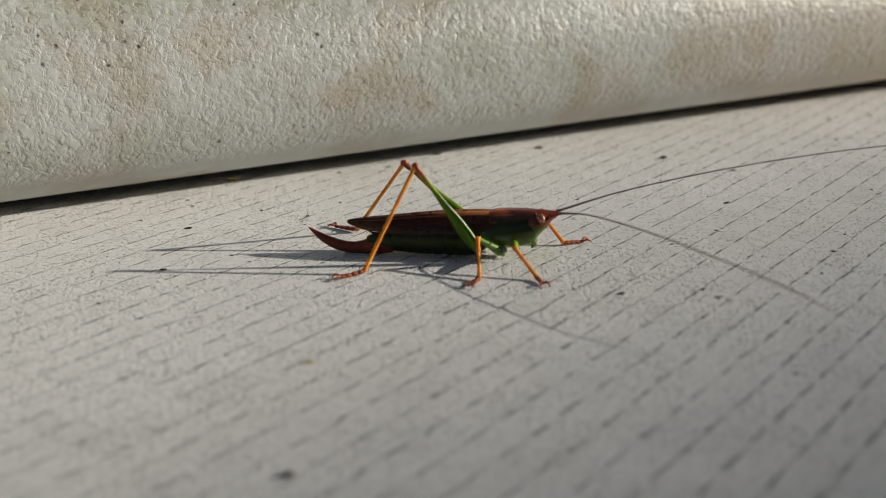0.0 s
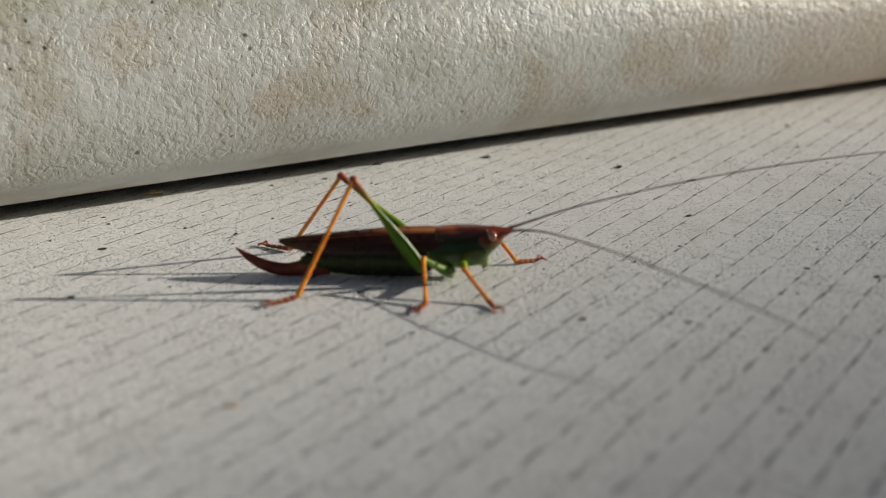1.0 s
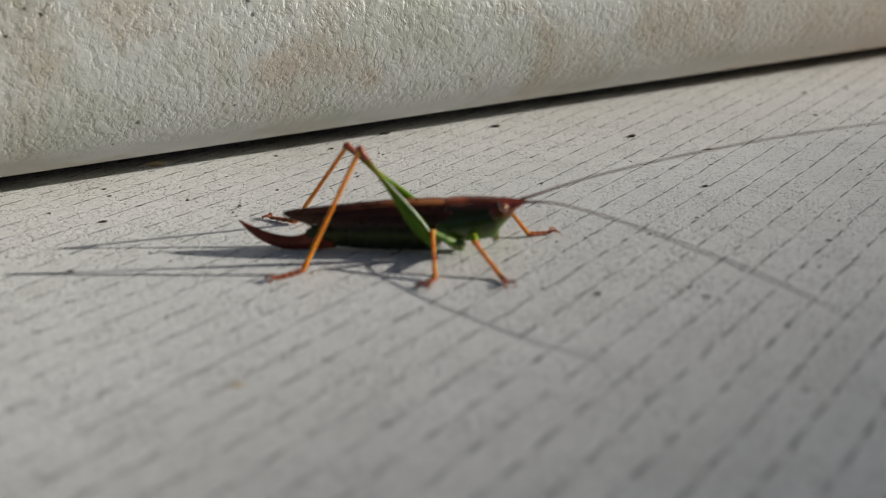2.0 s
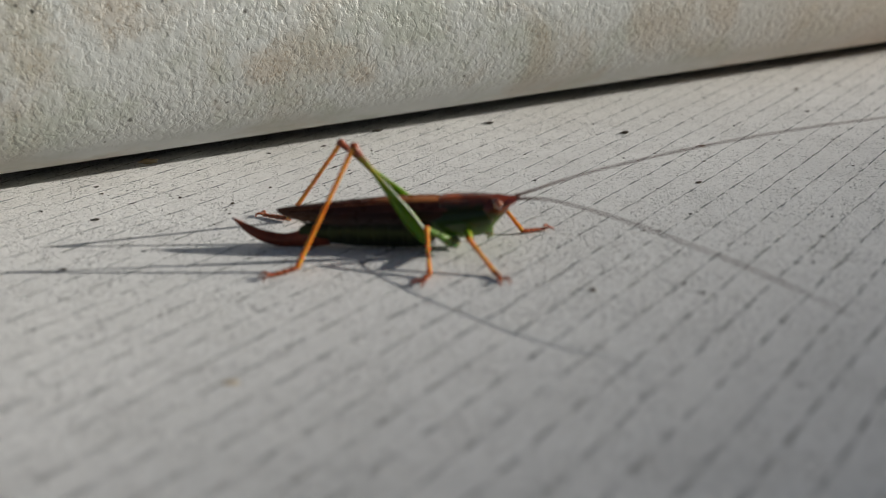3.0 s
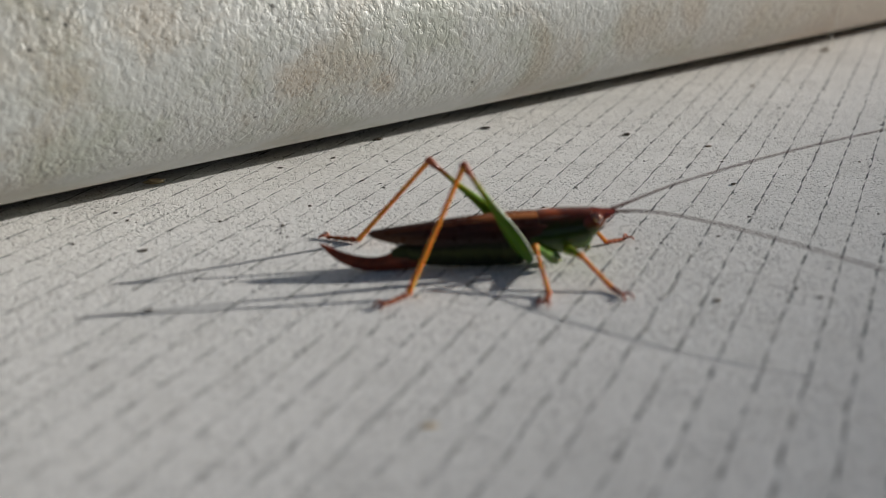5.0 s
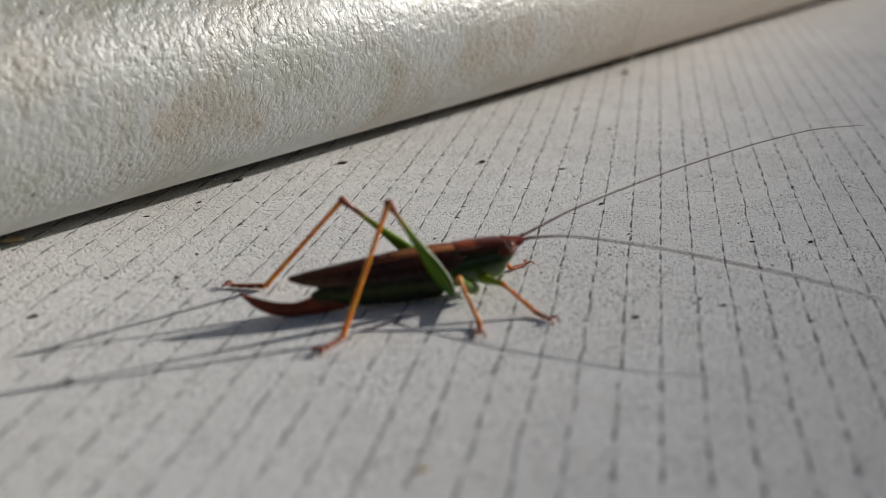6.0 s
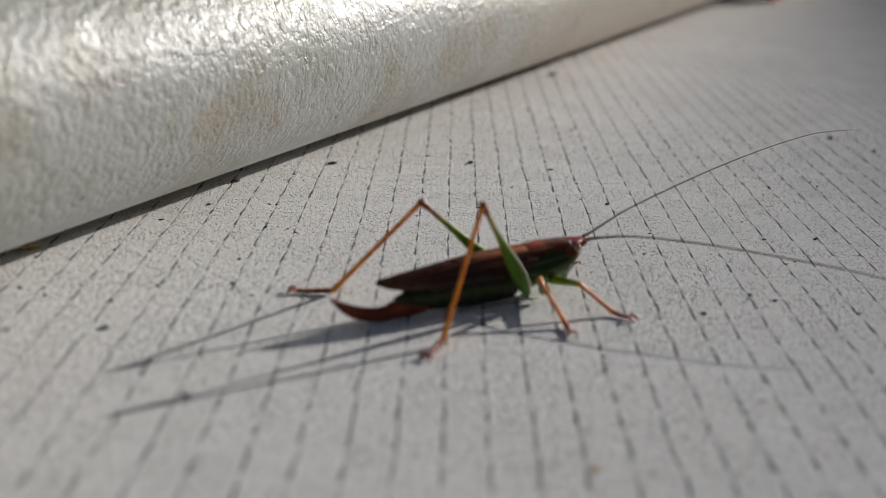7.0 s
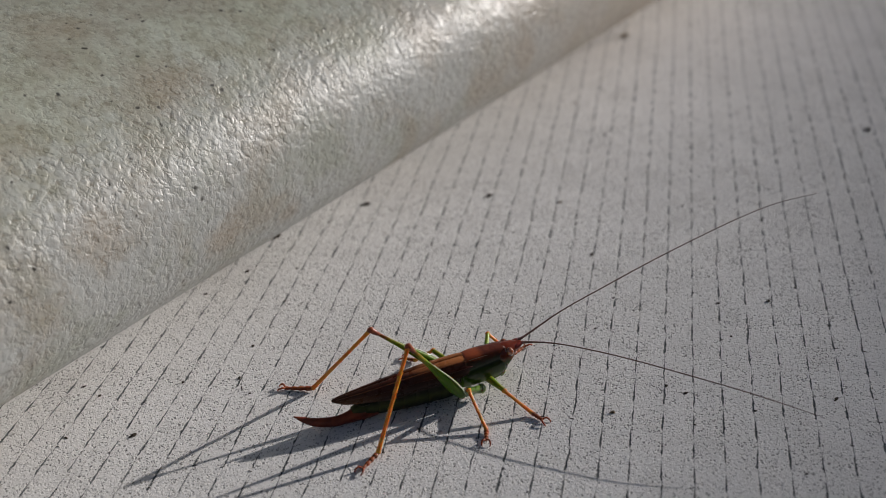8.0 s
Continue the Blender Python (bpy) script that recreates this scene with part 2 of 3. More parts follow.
def wing_material():
    """Dark maroon wing cover: fine lengthwise veins, a tan upper field at the root; lit top and tail sheen painted in.
    """
    m = Nodes("maroon_wing")
    obj = m.coords()
    sep = m.add("SeparateXYZ")
    m.link(obj, sep.inputs[0])
    x, z = sep.outputs[0], sep.outputs[2]
    mott = m.noise(800, 4, 0.65, obj)
    pos = m.math("ADD", m.math("DIVIDE", m.math("SUBTRACT", z, 1.0 * MM), 4.9 * MM), m.math("MULTIPLY", m.math("SUBTRACT", mott, 0.5), 0.24))
    # near-black sides and a redder top: sunlight on the top is painted in
    col = m.ramp(pos, [(0.0, (0.026, 0.016, 0.010)), (0.40, (0.024, 0.011, 0.008)), (0.60, (0.038, 0.012, 0.008)), (0.74, (0.062, 0.015, 0.010)), (0.90, (0.11, 0.030, 0.015)), (1.0, (0.18, 0.06, 0.028))])
    mp = m.add("Mapping")
    mp.inputs["Scale"].default_value = (110, 1900, 2600)
    m.link(obj, mp.inputs[0])
    fine = m.noise(1.0, 3, 0.6, mp.outputs[0])
    col = m.mix(m.step(fine, 0.42, 0.60, 0.6, 0.0), col, (0.018, 0.010, 0.008))
    # tan at the tail paints in sheen and light bounced off the sheet
    tail = m.math("MULTIPLY", m.step(m.math("ADD", x, m.math("MULTIPLY", mott, 2 * MM)), -11.0 * MM, -4.5 * MM, 1.0, 0.0), m.step(z, 3.5 * MM, 4.5 * MM, 1.0, 0.3))
    col = m.mix(m.math("MULTIPLY", tail, 0.6), col, (0.17, 0.075, 0.032))
    crown = m.math("MULTIPLY", m.step(z, 5.08 * MM, 5.30 * MM), m.step(m.math("ADD", x, m.math("MULTIPLY", mott, 3 * MM)), -3.5 * MM, 3.2 * MM))
    col = m.mix(m.math("MULTIPLY", crown, m.step(fine, 0.30, 0.55, 0.2, 0.8)), col, (0.46, 0.165, 0.055))
    n = m.bump(m.math("ADD", m.noise(1700, 3, 0.6, obj), m.math("MULTIPLY", fine, 0.6)), 0.07 * MM, 0.9)
    return m.done(col, m.step(mott, 0.3, 0.7, 0.24, 0.38), n, Specular_IOR_Level=0.22)


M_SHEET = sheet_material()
M_ROLL = roll_material()
M_WING = wing_material()
M_PRON = banded("green_brown_pronotum", [(0.0, (0.11, 0.19, 0.012)), (0.35, (0.030, 0.057, 0.007)), (0.70, (0.022, 0.024, 0.008)), (0.84, (0.06, 0.015, 0.009)), (0.92, (0.10, 0.024, 0.012)), (1.0, (0.15, 0.038, 0.018))], 2, 1.4, 5.9, 800, 0.17, 0.5, None, 0.12, 0.05, (5.6, 6.8, 4.9, (0.34, 0.075, 0.025)))
M_HEAD = banded("red_brown_head", [(0.0, (0.15, 0.25, 0.014)), (0.3, (0.08, 0.14, 0.010)), (0.5, (0.045, 0.06, 0.008)), (0.66, (0.12, 0.03, 0.009)), (0.82, (0.13, 0.022, 0.010)), (1.0, (0.17, 0.03, 0.013))], 2, 1.8, 5.7, 900, 0.12, 0.5, None, 0.15, 0.025)
M_ABD = banded("dark_green_abdomen", [(0.0, (0.02, 0.025, 0.008)), (0.25, (0.010, 0.014, 0.005)), (0.45, (0.038, 0.047, 0.010)), (0.58, (0.014, 0.016, 0.007)), (1.0, (0.03, 0.011, 0.008))], 2, 0.2, 4.6, 700, 0.5, 0.2)
M_OVI = plain("red_brown_ovipositor", [(0.3, (0.095, 0.018, 0.009)), (0.7, (0.22, 0.040, 0.015))], 700, 0.30, 0.03, 0.3, 0.15)
M_FEMUR = plain("leaf_green_femur", [(0.25, (0.14, 0.22, 0.012)), (0.55, (0.23, 0.30, 0.022)), (0.8, (0.36, 0.38, 0.05))], 650, 0.35, 0.03, 0.3, 0.5)
M_HIND = banded("green_to_red_femur", [(0.0, (0.045, 0.115, 0.003)), (0.5, (0.095, 0.19, 0.005)), (0.68, (0.17, 0.26, 0.012)), (0.78, (0.27, 0.26, 0.020)), (0.87, (0.22, 0.09, 0.018)), (0.95, (0.16, 0.028, 0.010))], 2, 1.0, 12.0, 650, 0.36, 0.22, None, 0.5)
M_HIND_FAR = banded("green_to_red_short_femur", [(0.0, (0.045, 0.115, 0.003)), (0.5, (0.095, 0.19, 0.005)), (0.68, (0.17, 0.26, 0.012)), (0.78, (0.27, 0.26, 0.020)), (0.87, (0.22, 0.09, 0.018)), (0.95, (0.16, 0.028, 0.010))], 2, 1.2, 10.3, 650, 0.36, 0.22, None, 0.5)
# femur green darkened: the unlit side of the near middle leg, in colour
M_FEMUR_SHADED = plain("shaded_green_femur", [(0.25, (0.05, 0.11, 0.008)), (0.55, (0.08, 0.155, 0.012)), (0.8, (0.17, 0.22, 0.05))], 650, 0.35, 0.03, 0.3, 0.2)
M_PALE = plain("pale_green", [(0.3, (0.11, 0.17, 0.040)), (0.7, (0.25, 0.31, 0.13))], 1200, 0.45, 0.05, 0.4, 0.6)
# near-white, so the sun glint on the ridge is part of its colour
M_GLINT = plain("painted_glint", [(0.3, (0.50, 0.58, 0.34)), (0.5, (0.70, 0.74, 0.56)), (0.7, (0.82, 0.83, 0.74))], 2200, 0.22, 0.05, 1.0)
M_VEIN = plain("orange_brown_vein", [(0.3, (0.12, 0.036, 0.015)), (0.7, (0.27, 0.09, 0.03))], 1300, 0.35, 0.03, 0.3, 0.2)
M_STRIPE = plain("pale_pink_stripe", [(0.3, (0.14, 0.07, 0.04)), (0.7, (0.27, 0.17, 0.12))], 1500, 0.35)
M_TIBIA = plain("amber_orange_leg", [(0.25, (0.46, 0.155, 0.012)), (0.55, (0.65, 0.26, 0.020)), (0.8, (0.78, 0.39, 0.05))], 900, 0.36, 0.03, 0.45, 0.7)
M_TARSUS = plain("rust_red_foot", [(0.3, (0.15, 0.032, 0.010)), (0.7, (0.36, 0.09, 0.018))], 1400, 0.4, 0.05, 0.4, 0.4)
M_KNEE = plain("dark_red_knee", [(0.3, (0.16, 0.025, 0.010)), (0.7, (0.30, 0.06, 0.015))], 1400, 0.35)
M_EYE = plain("glossy_amber_eye", [(0.3, (0.15, 0.03, 0.009)), (0.7, (0.30, 0.08, 0.018))], 2500, 0.12, 0.0006, 0.9, IOR=1.6, Coat_Weight=1.0, Coat_Roughness=0.08, Coat_IOR=1.6)
M_SCAPE = plain("glossy_red_scape", [(0.3, (0.20, 0.022, 0.012)), (0.7, (0.34, 0.05, 0.022))], 1300, 0.2, 0.008, 0.5, 0.2, Coat_Weight=1.0, Coat_Roughness=0.1)
M_ANT = plain("brown_antenna", [(0.3, (0.11, 0.055, 0.042)), (0.7, (0.19, 0.10, 0.08))], 1500, 0.5)
M_CRUMB = plain("dark_soil_crumb", [(0.3, (0.025, 0.020, 0.016)), (0.7, (0.085, 0.068, 0.052))], 2200, 0.9, 0.08, 0.2)
M_BROWN = plain("brown_crumb", [(0.3, (0.10, 0.075, 0.05)), (0.7, (0.24, 0.18, 0.12))], 1800, 0.85, 0.08, 0.2)
M_TAN = plain("tan_crumb", [(0.3, (0.46, 0.34, 0.19)), (0.7, (0.62, 0.49, 0.31))], 1600, 0.85, 0.08, 0.2)
M_LEAF = plain("orange_dry_leaf", [(0.25, (0.55, 0.17, 0.025)), (0.6, (0.74, 0.30, 0.06)), (0.85, (0.62, 0.36, 0.13))], 160, 0.6, 0.15, 0.3)
M_LEAF_RED = plain("red_brown_dry_leaf", [(0.25, (0.20, 0.05, 0.02)), (0.7, (0.36, 0.12, 0.05))], 160, 0.65, 0.15, 0.3)
M_THREAD = plain("white_silk", [(0.3, (0.7, 0.68, 0.62)), (0.7, (0.85, 0.83, 0.78))], 900, 0.4)
M_YELLOW = plain("yellow_plastic", [(0.3, (0.60, 0.34, 0.02)), (0.7, (0.70, 0.42, 0.03))], 60, 0.4, 0.1, 0.5)
M_WALL = plain("grey_plaster", [(0.3, (0.11, 0.112, 0.12)), (0.7, (0.19, 0.187, 0.185))], 6, 0.85, 3.0, 0.3, 0.0, 6)
M_GROUND = plain("blue_grey_ground", [(0.3, (0.045, 0.052, 0.065)), (0.7, (0.085, 0.09, 0.10))], 12, 0.85, 4.0, 0.3, 0.0, 6)


# ---- mesh helpers ----
def finish(name, bm, material, parent=None, smooth=True):
    bmesh.ops.recalc_face_normals(bm, faces=bm.faces[:])
    for f in bm.faces:
        f.smooth = smooth
    me = bpy.data.meshes.new(name)
    bm.to_mesh(me)
    bm.free()
    me.materials.append(material)
    ob = new(name, me)
    if parent is not None:
        ob.parent = parent
    return ob


def part(name, bm, material, parent, label=""):
    return tagged(finish(name, bm, material, parent), label)


def loft(rings, bm=None, cap=True):
    """Skin a row of rings, each a list of equally many points."""
    bm = bm or bmesh.new()
    rows = [[bm.verts.new(p) for p in ring] for ring in rings]
    k = len(rows[0])
    for a, b in zip(rows, rows[1:]):
        for i in range(k):
            bm.faces.new((a[i], a[(i + 1) % k], b[(i + 1) % k], b[i]))
    if cap:
        bm.faces.new(rows[0][::-1])
        bm.faces.new(rows[-1])
    return bm


def spline(points, n):
    """n points along a Catmull-Rom curve through rows of numbers."""
    p = np.array(points, float)
    p = np.vstack([2 * p[0] - p[1], p, 2 * p[-1] - p[-2]])
    out = []
    for s in np.linspace(0, len(p) - 3 - 1e-9, n):
        i = int(s)
        t = s - i
        a, b, c, d = p[i], p[i + 1], p[i + 2], p[i + 3]
        out.append(0.5 * (2 * b + (c - a) * t + (2 * a - 5 * b + 4 * c - d) * t * t + (3 * b - a - 3 * c + d) * t ** 3))
    return out


def tube(points, n=16, k=8, flat=1.0, bm=None, up=(0, 0, 1), wobble=0.0):
    """A limb along rows (x, y, z, radius) in mm; flat squeezes it across."""
    pts = spline(points, n)
    rings = []
    for i, q in enumerate(pts):
        a, b = pts[max(i - 1, 0)], pts[min(i + 1, len(pts) - 1)]
        d = Vector(b[:3] - a[:3]).normalized()
        side = d.cross(Vector(up))
        side = side.normalized() if side.length > 1e-4 else Vector((0, 1, 0))
        lift = side.cross(d).normalized()
        r = max(q[3], 0.004) * (1 + wobble * noise.noise(Vector((i * 0.9, q[0], q[1]))))
        ring = []
        for j in range(k):
            ang = 2 * math.pi * j / k
            ring.append(MM * (Vector(q[:3]) + side * (math.cos(ang) * r * flat) + lift * (math.sin(ang) * r)))
        rings.append(ring)
    return loft(rings, bm)


# ---- the place ----
def build_ground():
    bm = bmesh.new()
    bmesh.ops.create_grid(bm, x_segments=40, y_segments=40, size=60)
    for v in bm.verts:
        v.co.z = -0.028 + 0.003 * noise.noise(v.co * 0.4)
    tagged(finish("ground", bm, M_GROUND), "dark blue-grey open ground under the vinyl sheet", "ground", kind="structure")


ROLL_DIR = 26.4
RU = Vector((math.cos(radians(ROLL_DIR)), math.sin(radians(ROLL_DIR)), 0))
RV = Vector((-math.sin(radians(ROLL_DIR)), math.cos(radians(ROLL_DIR)), 0))


def at_roll(u, v, z):
    """Place from mm along the roll, mm away from it, and height."""
    return (RU * u + RV * v + Vector((0, 0, z))) * MM


def smoothstep(x, lo, hi):
    f = np.clip((x - lo) / (hi - lo), 0.0, 1.0)
    return f * f * (3 - 2 * f)


def build_sheet():
    """The flat vinyl sheet: a slab with a turned-down rounded edge, its slits cut in as grooves."""
    rng = np.random.default_rng(11)
    c, s = math.cos(radians(LINE_DIR)), math.sin(radians(LINE_DIR))
    a0, a1, l0, l1 = -75.0, 165.0, -85.0, 285.0
    along = np.arange(l0, l1 + 0.01, 0.35)
    n = len(along)
    fade = smoothstep(along, l0, l0 + 3) * (1 - smoothstep(along, l1 - 3, l1))
    cols, deps = [np.full(n, a0)], [np.zeros(n)]
    for k in range(math.ceil((a0 + 2) / LINE_STEP + LINE_PHASE), math.floor((a1 - 2) / LINE_STEP + LINE_PHASE) + 1):
        knots = np.arange(l0 - 10, l1 + 12, 4.0)
        mid = (k - LINE_PHASE) * LINE_STEP + np.interp(along, knots, rng.normal(0, 0.07, len(knots)))
        rows = ROW_PHASE + DASH_STEP * np.arange(math.floor((l0 - ROW_PHASE) / DASH_STEP) - 1, math.ceil((l1 - ROW_PHASE) / DASH_STEP) + 3)
        drift = 0.45 * np.sin(k * 0.37 + 0.6 * np.sin(k * 1.7))
        starts = rows + drift + np.clip(rng.normal(0, 0.42, len(rows)), -0.9, 0.9)
        cell = np.searchsorted(starts, along, side="right") - 1
        dash = (along - starts[cell]) / (starts[cell + 1] - starts[cell])
        lot = rng.uniform(0, 1, (5, len(starts)))
        stop = 0.34 + 0.26 * lot[0][cell] + 0.25 * (lot[4][cell] > 0.85)
        env = smoothstep(dash, 0.0, 0.06) * (1 - 0.93 * smoothstep(dash, stop - 0.22, stop + 0.26)) * (0.6 + 0.4 * lot[1][cell])
        jag = rng.uniform(0.65, 1.35, n)
        deep = fade * (0.009 + 0.075 * env) * jag
        half = (0.038 + env * (0.050 + 0.055 * lot[2][cell])) * rng.uniform(0.5, 1.5, n)
        mid = mid + (dash - 0.4) * (0.02 + 0.14 * lot[3][cell]) + rng.normal(0, 0.030, n)
        for o, d in ((-half - 0.03, 0), (-half * 0.6, -deep), (half * 0.6, -deep), (half + 0.03, 0)):
            cols.append(mid + o)
            deps.append(np.zeros(n) + d)
    cols.append(np.full(n, a1))
    deps.append(np.zeros(n))
    across, z = np.array(cols), np.array(deps)
    m = len(cols)
    lay = np.broadcast_to(along, (m, n))
    verts = np.stack([across * s + lay * c, -across * c + lay * s, z], axis=-1).reshape(-1, 3) * MM
    ids = np.arange(m * n).reshape(m, n)
    faces = np.stack([ids[:-1, :-1], ids[1:, :-1], ids[1:, 1:], ids[:-1, 1:]], axis=-1).reshape(-1, 4).tolist()
    # the plain rest of the slab round it
    verts, base = verts.tolist(), m * n
    u0, u1, v0, v1 = -260.0, 760.0, -330.0, 330.0
    for inset, h in ((6, 0.0), (2.6, -0.6), (0.8, -2.2), (0, -5), (0, -34)):
        verts += [tuple(at_roll(u, v, h)) for u, v in ((u0 + inset, v0 + inset), (u1 - inset, v0 + inset), (u1 - inset, v1 - inset), (u0 + inset, v1 - inset))]
    hole = [ids[0, 0], ids[-1, 0], ids[-1, -1], ids[0, -1]]
    for i in range(4):
        j = (i + 1) % 4
        faces.append([base + i, base + j, int(hole[j]), int(hole[i])])
        for r in range(4):
            faces.append([base + 4 * r + i, base + 4 * r + 4 + i, base + 4 * r + 4 + j, base + 4 * r + j])
    faces.append([base + 19, base + 18, base + 17, base + 16])
    me = bpy.data.meshes.new("floor")
    me.from_pydata(verts, [], faces)
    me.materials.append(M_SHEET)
    tagged(new("floor", me), "pale grey weathered vinyl sheet with rows of short pressed slits", "vinyl sheet", kind="structure")


def build_roll():
    """The padded edge that overhangs the sheet: round nose below, sloping back above."""
    cv, cz, r = 48.07, 17.1, 15.5
    prof = []
    for deg in range(-20, 141, 8):                  # from the underside forward to the nose
        a = radians(270 - deg)
        prof.append((cv + r * math.cos(a), cz + r * math.sin(a)))
    prof += [(cv - 6.6, cz + 14.5), (cv - 1.5, cz + 17.2), (cv + 7, cz + 20.0), (cv + 20, cz + 22.2), (cv + 45, cz + 24.0), (cv + 90, cz + 25.0), (cv + 150, cz + 24.0), (cv + 156, cz + 20.0)]
    prof = [tuple(q) for q in spline(prof, 230)]
    prof += [(cv + 156, cz - 12), (cv + 150, 0.2), (cv + 12, 0.2), (cv + 8, 0.6)]
    us = np.concatenate([np.linspace(-240, -75, 24), np.arange(-70, 200, 0.5), np.linspace(203, 560, 80)])
    rings = []
    for u in us:
        ring = []
        for v, z in prof:
            w = 0.25 * noise.noise(Vector((u * 0.02, v * 0.03, z * 0.05))) + 0.08 * noise.noise(Vector((u * 0.09, v * 0.1, z * 0.1)))
            k = 1.0 if z > 2.0 else 0.0
            if -71 < u < 201 and z > 4.0 and v < cv + 60:                  # pebbled skin
                peb = noise.noise(Vector((u * 1.0, v * 1.0, z * 1.0))) + 0.6 * noise.noise(Vector((u * 0.45, v * 0.45, z * 0.45 + 9)))
                w -= 0.055 * peb * min(1.0, (z - 4.0) / 4.0) * (1.0 - 0.65 * min(1.0, max(0.0, (z - 29) / 8)))
            ring.append(at_roll(u, v - k * w, z + 0.5 * k * w))
        rings.append(ring)
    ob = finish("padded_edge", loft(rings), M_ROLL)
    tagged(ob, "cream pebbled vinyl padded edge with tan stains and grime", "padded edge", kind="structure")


WALL_DIR = 37.7


def build_wall():
    """A low wall out of view, added so that its top edge shades the near side of the sheet."""
    along = Vector((math.cos(radians(WALL_DIR)), math.sin(radians(WALL_DIR)), 0))
    out = Vector((math.sin(radians(WALL_DIR)), -math.cos(radians(WALL_DIR)), 0))
    # set towards the sun so the shade edge falls through this point
    base = Vector((0.0432, 0.0063, 0)) + toward * 5.0
    top = base.z
    bm = bmesh.new()
    rings = []
    for s in np.linspace(-9, 9, 10):
        c = Vector((base.x, base.y, 0)) + along * s
        rings.append([c + Vector((0, 0, -0.05)), c + out * 0.22 + Vector((0, 0, -0.05)), c + out * 0.22 + Vector((0, 0, top - 0.015)), c + out * 0.20 + Vector((0, 0, top)), c + out * 0.02 + Vector((0, 0, top)), c + Vector((0, 0, top - 0.015))])
    tagged(finish("wall_far", loft(rings, bm), M_WALL, smooth=False), "unseen plain grey plastered wall added to shade the sheet", "wall", kind="structure")


build_ground()
build_wall()
build_sheet()
build_roll()

# ---- the insect ----
YAW = -5.6
insect = new("katydid")
tagged(insect, "red-brown and green katydid with amber legs standing on grey vinyl", "insect")
BODY = Matrix.Rotation(radians(YAW), 4, "Z") @ Matrix.Translation((0, 0.02 * MM, 0))


def body_ring(x, zc, up, down, w, y=0.0, k=20, sharp=0.0):
    """A cross-section at x: heights above and below zc, half width w; sharp pinches the top to a keel."""
    ring = []
    for j in range(k):
        a = 2 * math.pi * j / k
        c, s = math.cos(a), math.sin(a)
        ww = w * (1 - sharp * max(s, 0) ** 2)
        ring.append(BODY @ Vector((x * MM, (y + c * ww) * MM, (zc + s * (up if s > 0 else down)) * MM)))
    return ring


def body_part(name, rows, material, parent=insect, label="", n=None, **kw):
    rows = spline(rows, n) if n else rows
    return part(name, loft([body_ring(*r, **kw) for r in rows]), material, parent, label)


# abdomen: eight overlapping segments
abdomen = None
segs = 9
for i in range(segs):
    x0, x1 = 3.6 - i * 1.56, 3.6 - (i + 1) * 1.56 - 0.25
    t0, t1 = i / segs, (i + 1) / segs

    def size(t):
        return (1.80 - 0.12 * t - 1.25 * t ** 4) * min(1.0, 0.55 + 5 * t)
    def mid(t):
        return 2.15 - 0.10 * t - 0.35 * t ** 3
    rows = []
    for f in np.linspace(0, 1, 5):
        t = t0 + (t1 - t0) * f
        sw = 1 + 0.015 * math.sin(math.pi * f) + 0.025 * f
        rows.append((x0 + (x1 - x0) * f, mid(t), 2.0 * sw * size(t) / 1.75, 1.98 * sw * size(t) / 1.8, size(t) * sw))
    bm = loft([body_ring(*r) for r in rows])
    if abdomen is None:
        abdomen = part("abdomen", bm, M_ABD, insect, "dark green segmented abdomen with paler stripes")
    else:
        part("abdomen_segment", bm, M_ABD, abdomen)

body_part("thorax", [(3.0, 2.6, 2.1, 1.5, 1.7), (4.4, 2.6, 2.2, 1.6, 1.85), (6.2, 2.7, 2.2, 1.6, 1.85), (8.0, 3.0, 2.0, 1.6, 1.7), (9.2, 3.3, 1.8, 1.5, 1.5)], M_PRON, label="green thorax underside", n=12)
# pronotum: a saddle shield, open below
pron = bmesh.new()
outer, inner = [], []
for x, top, w, low, flat in spline([(3.9, 5.52, 1.46, 3.7, 0.82), (4.6, 5.64, 1.64, 2.6, 0.87), (5.9, 5.72, 1.74, 1.9, 0.88), (7.4, 5.73, 1.70, 1.85, 0.86), (8.6, 5.69, 1.62, 2.2, 0.82), (9.3, 5.62, 1.54, 2.9, 0.76)], 16):
    for k, store in ((0.0, outer), (0.14, inner)):
        half = [(0.0, top - k), (flat * 0.55, top - 0.03 - k), (flat * 0.92, top - 0.10 - k), (flat * 1.06, top - 0.30 - k * 0.6)]
        for f in (0.25, 0.5, 0.75, 1.0):
            z0 = top - 0.30
            half.append((flat * 1.06 + (w - flat * 1.06) * math.sin(f * math.pi / 2) - k - 0.12 * max(0, f - 0.75) * 4, z0 - f * (z0 - low)))
        ring = [(-y, z) for y, z in half[:0:-1]] + half
        store.append([BODY @ Vector((x * MM, y * MM, z * MM)) for y, z in ring])
loft([o + i[::-1] for o, i in zip(outer, inner)], pron)
shield = part("pronotum", pron, M_PRON, insect, "red-brown saddle shield with green side lobes")
# pale side stripe, which also paints in the highlight along the ridge
for side in (-1, 1):
    pts = [BODY @ (Vector((x, side * y, z)) * MM) / MM for x, y, z in ((4.3, 1.00, 5.20), (5.4, 1.04, 5.30), (6.8, 1.03, 5.34))]
    part("pale_stripe", tube([(*pts[0], 0.03), (*pts[1], 0.045), (*pts[2], 0.02)], 14, 6, wobble=0.5), M_STRIPE, shield, "pale pinkish side stripe")

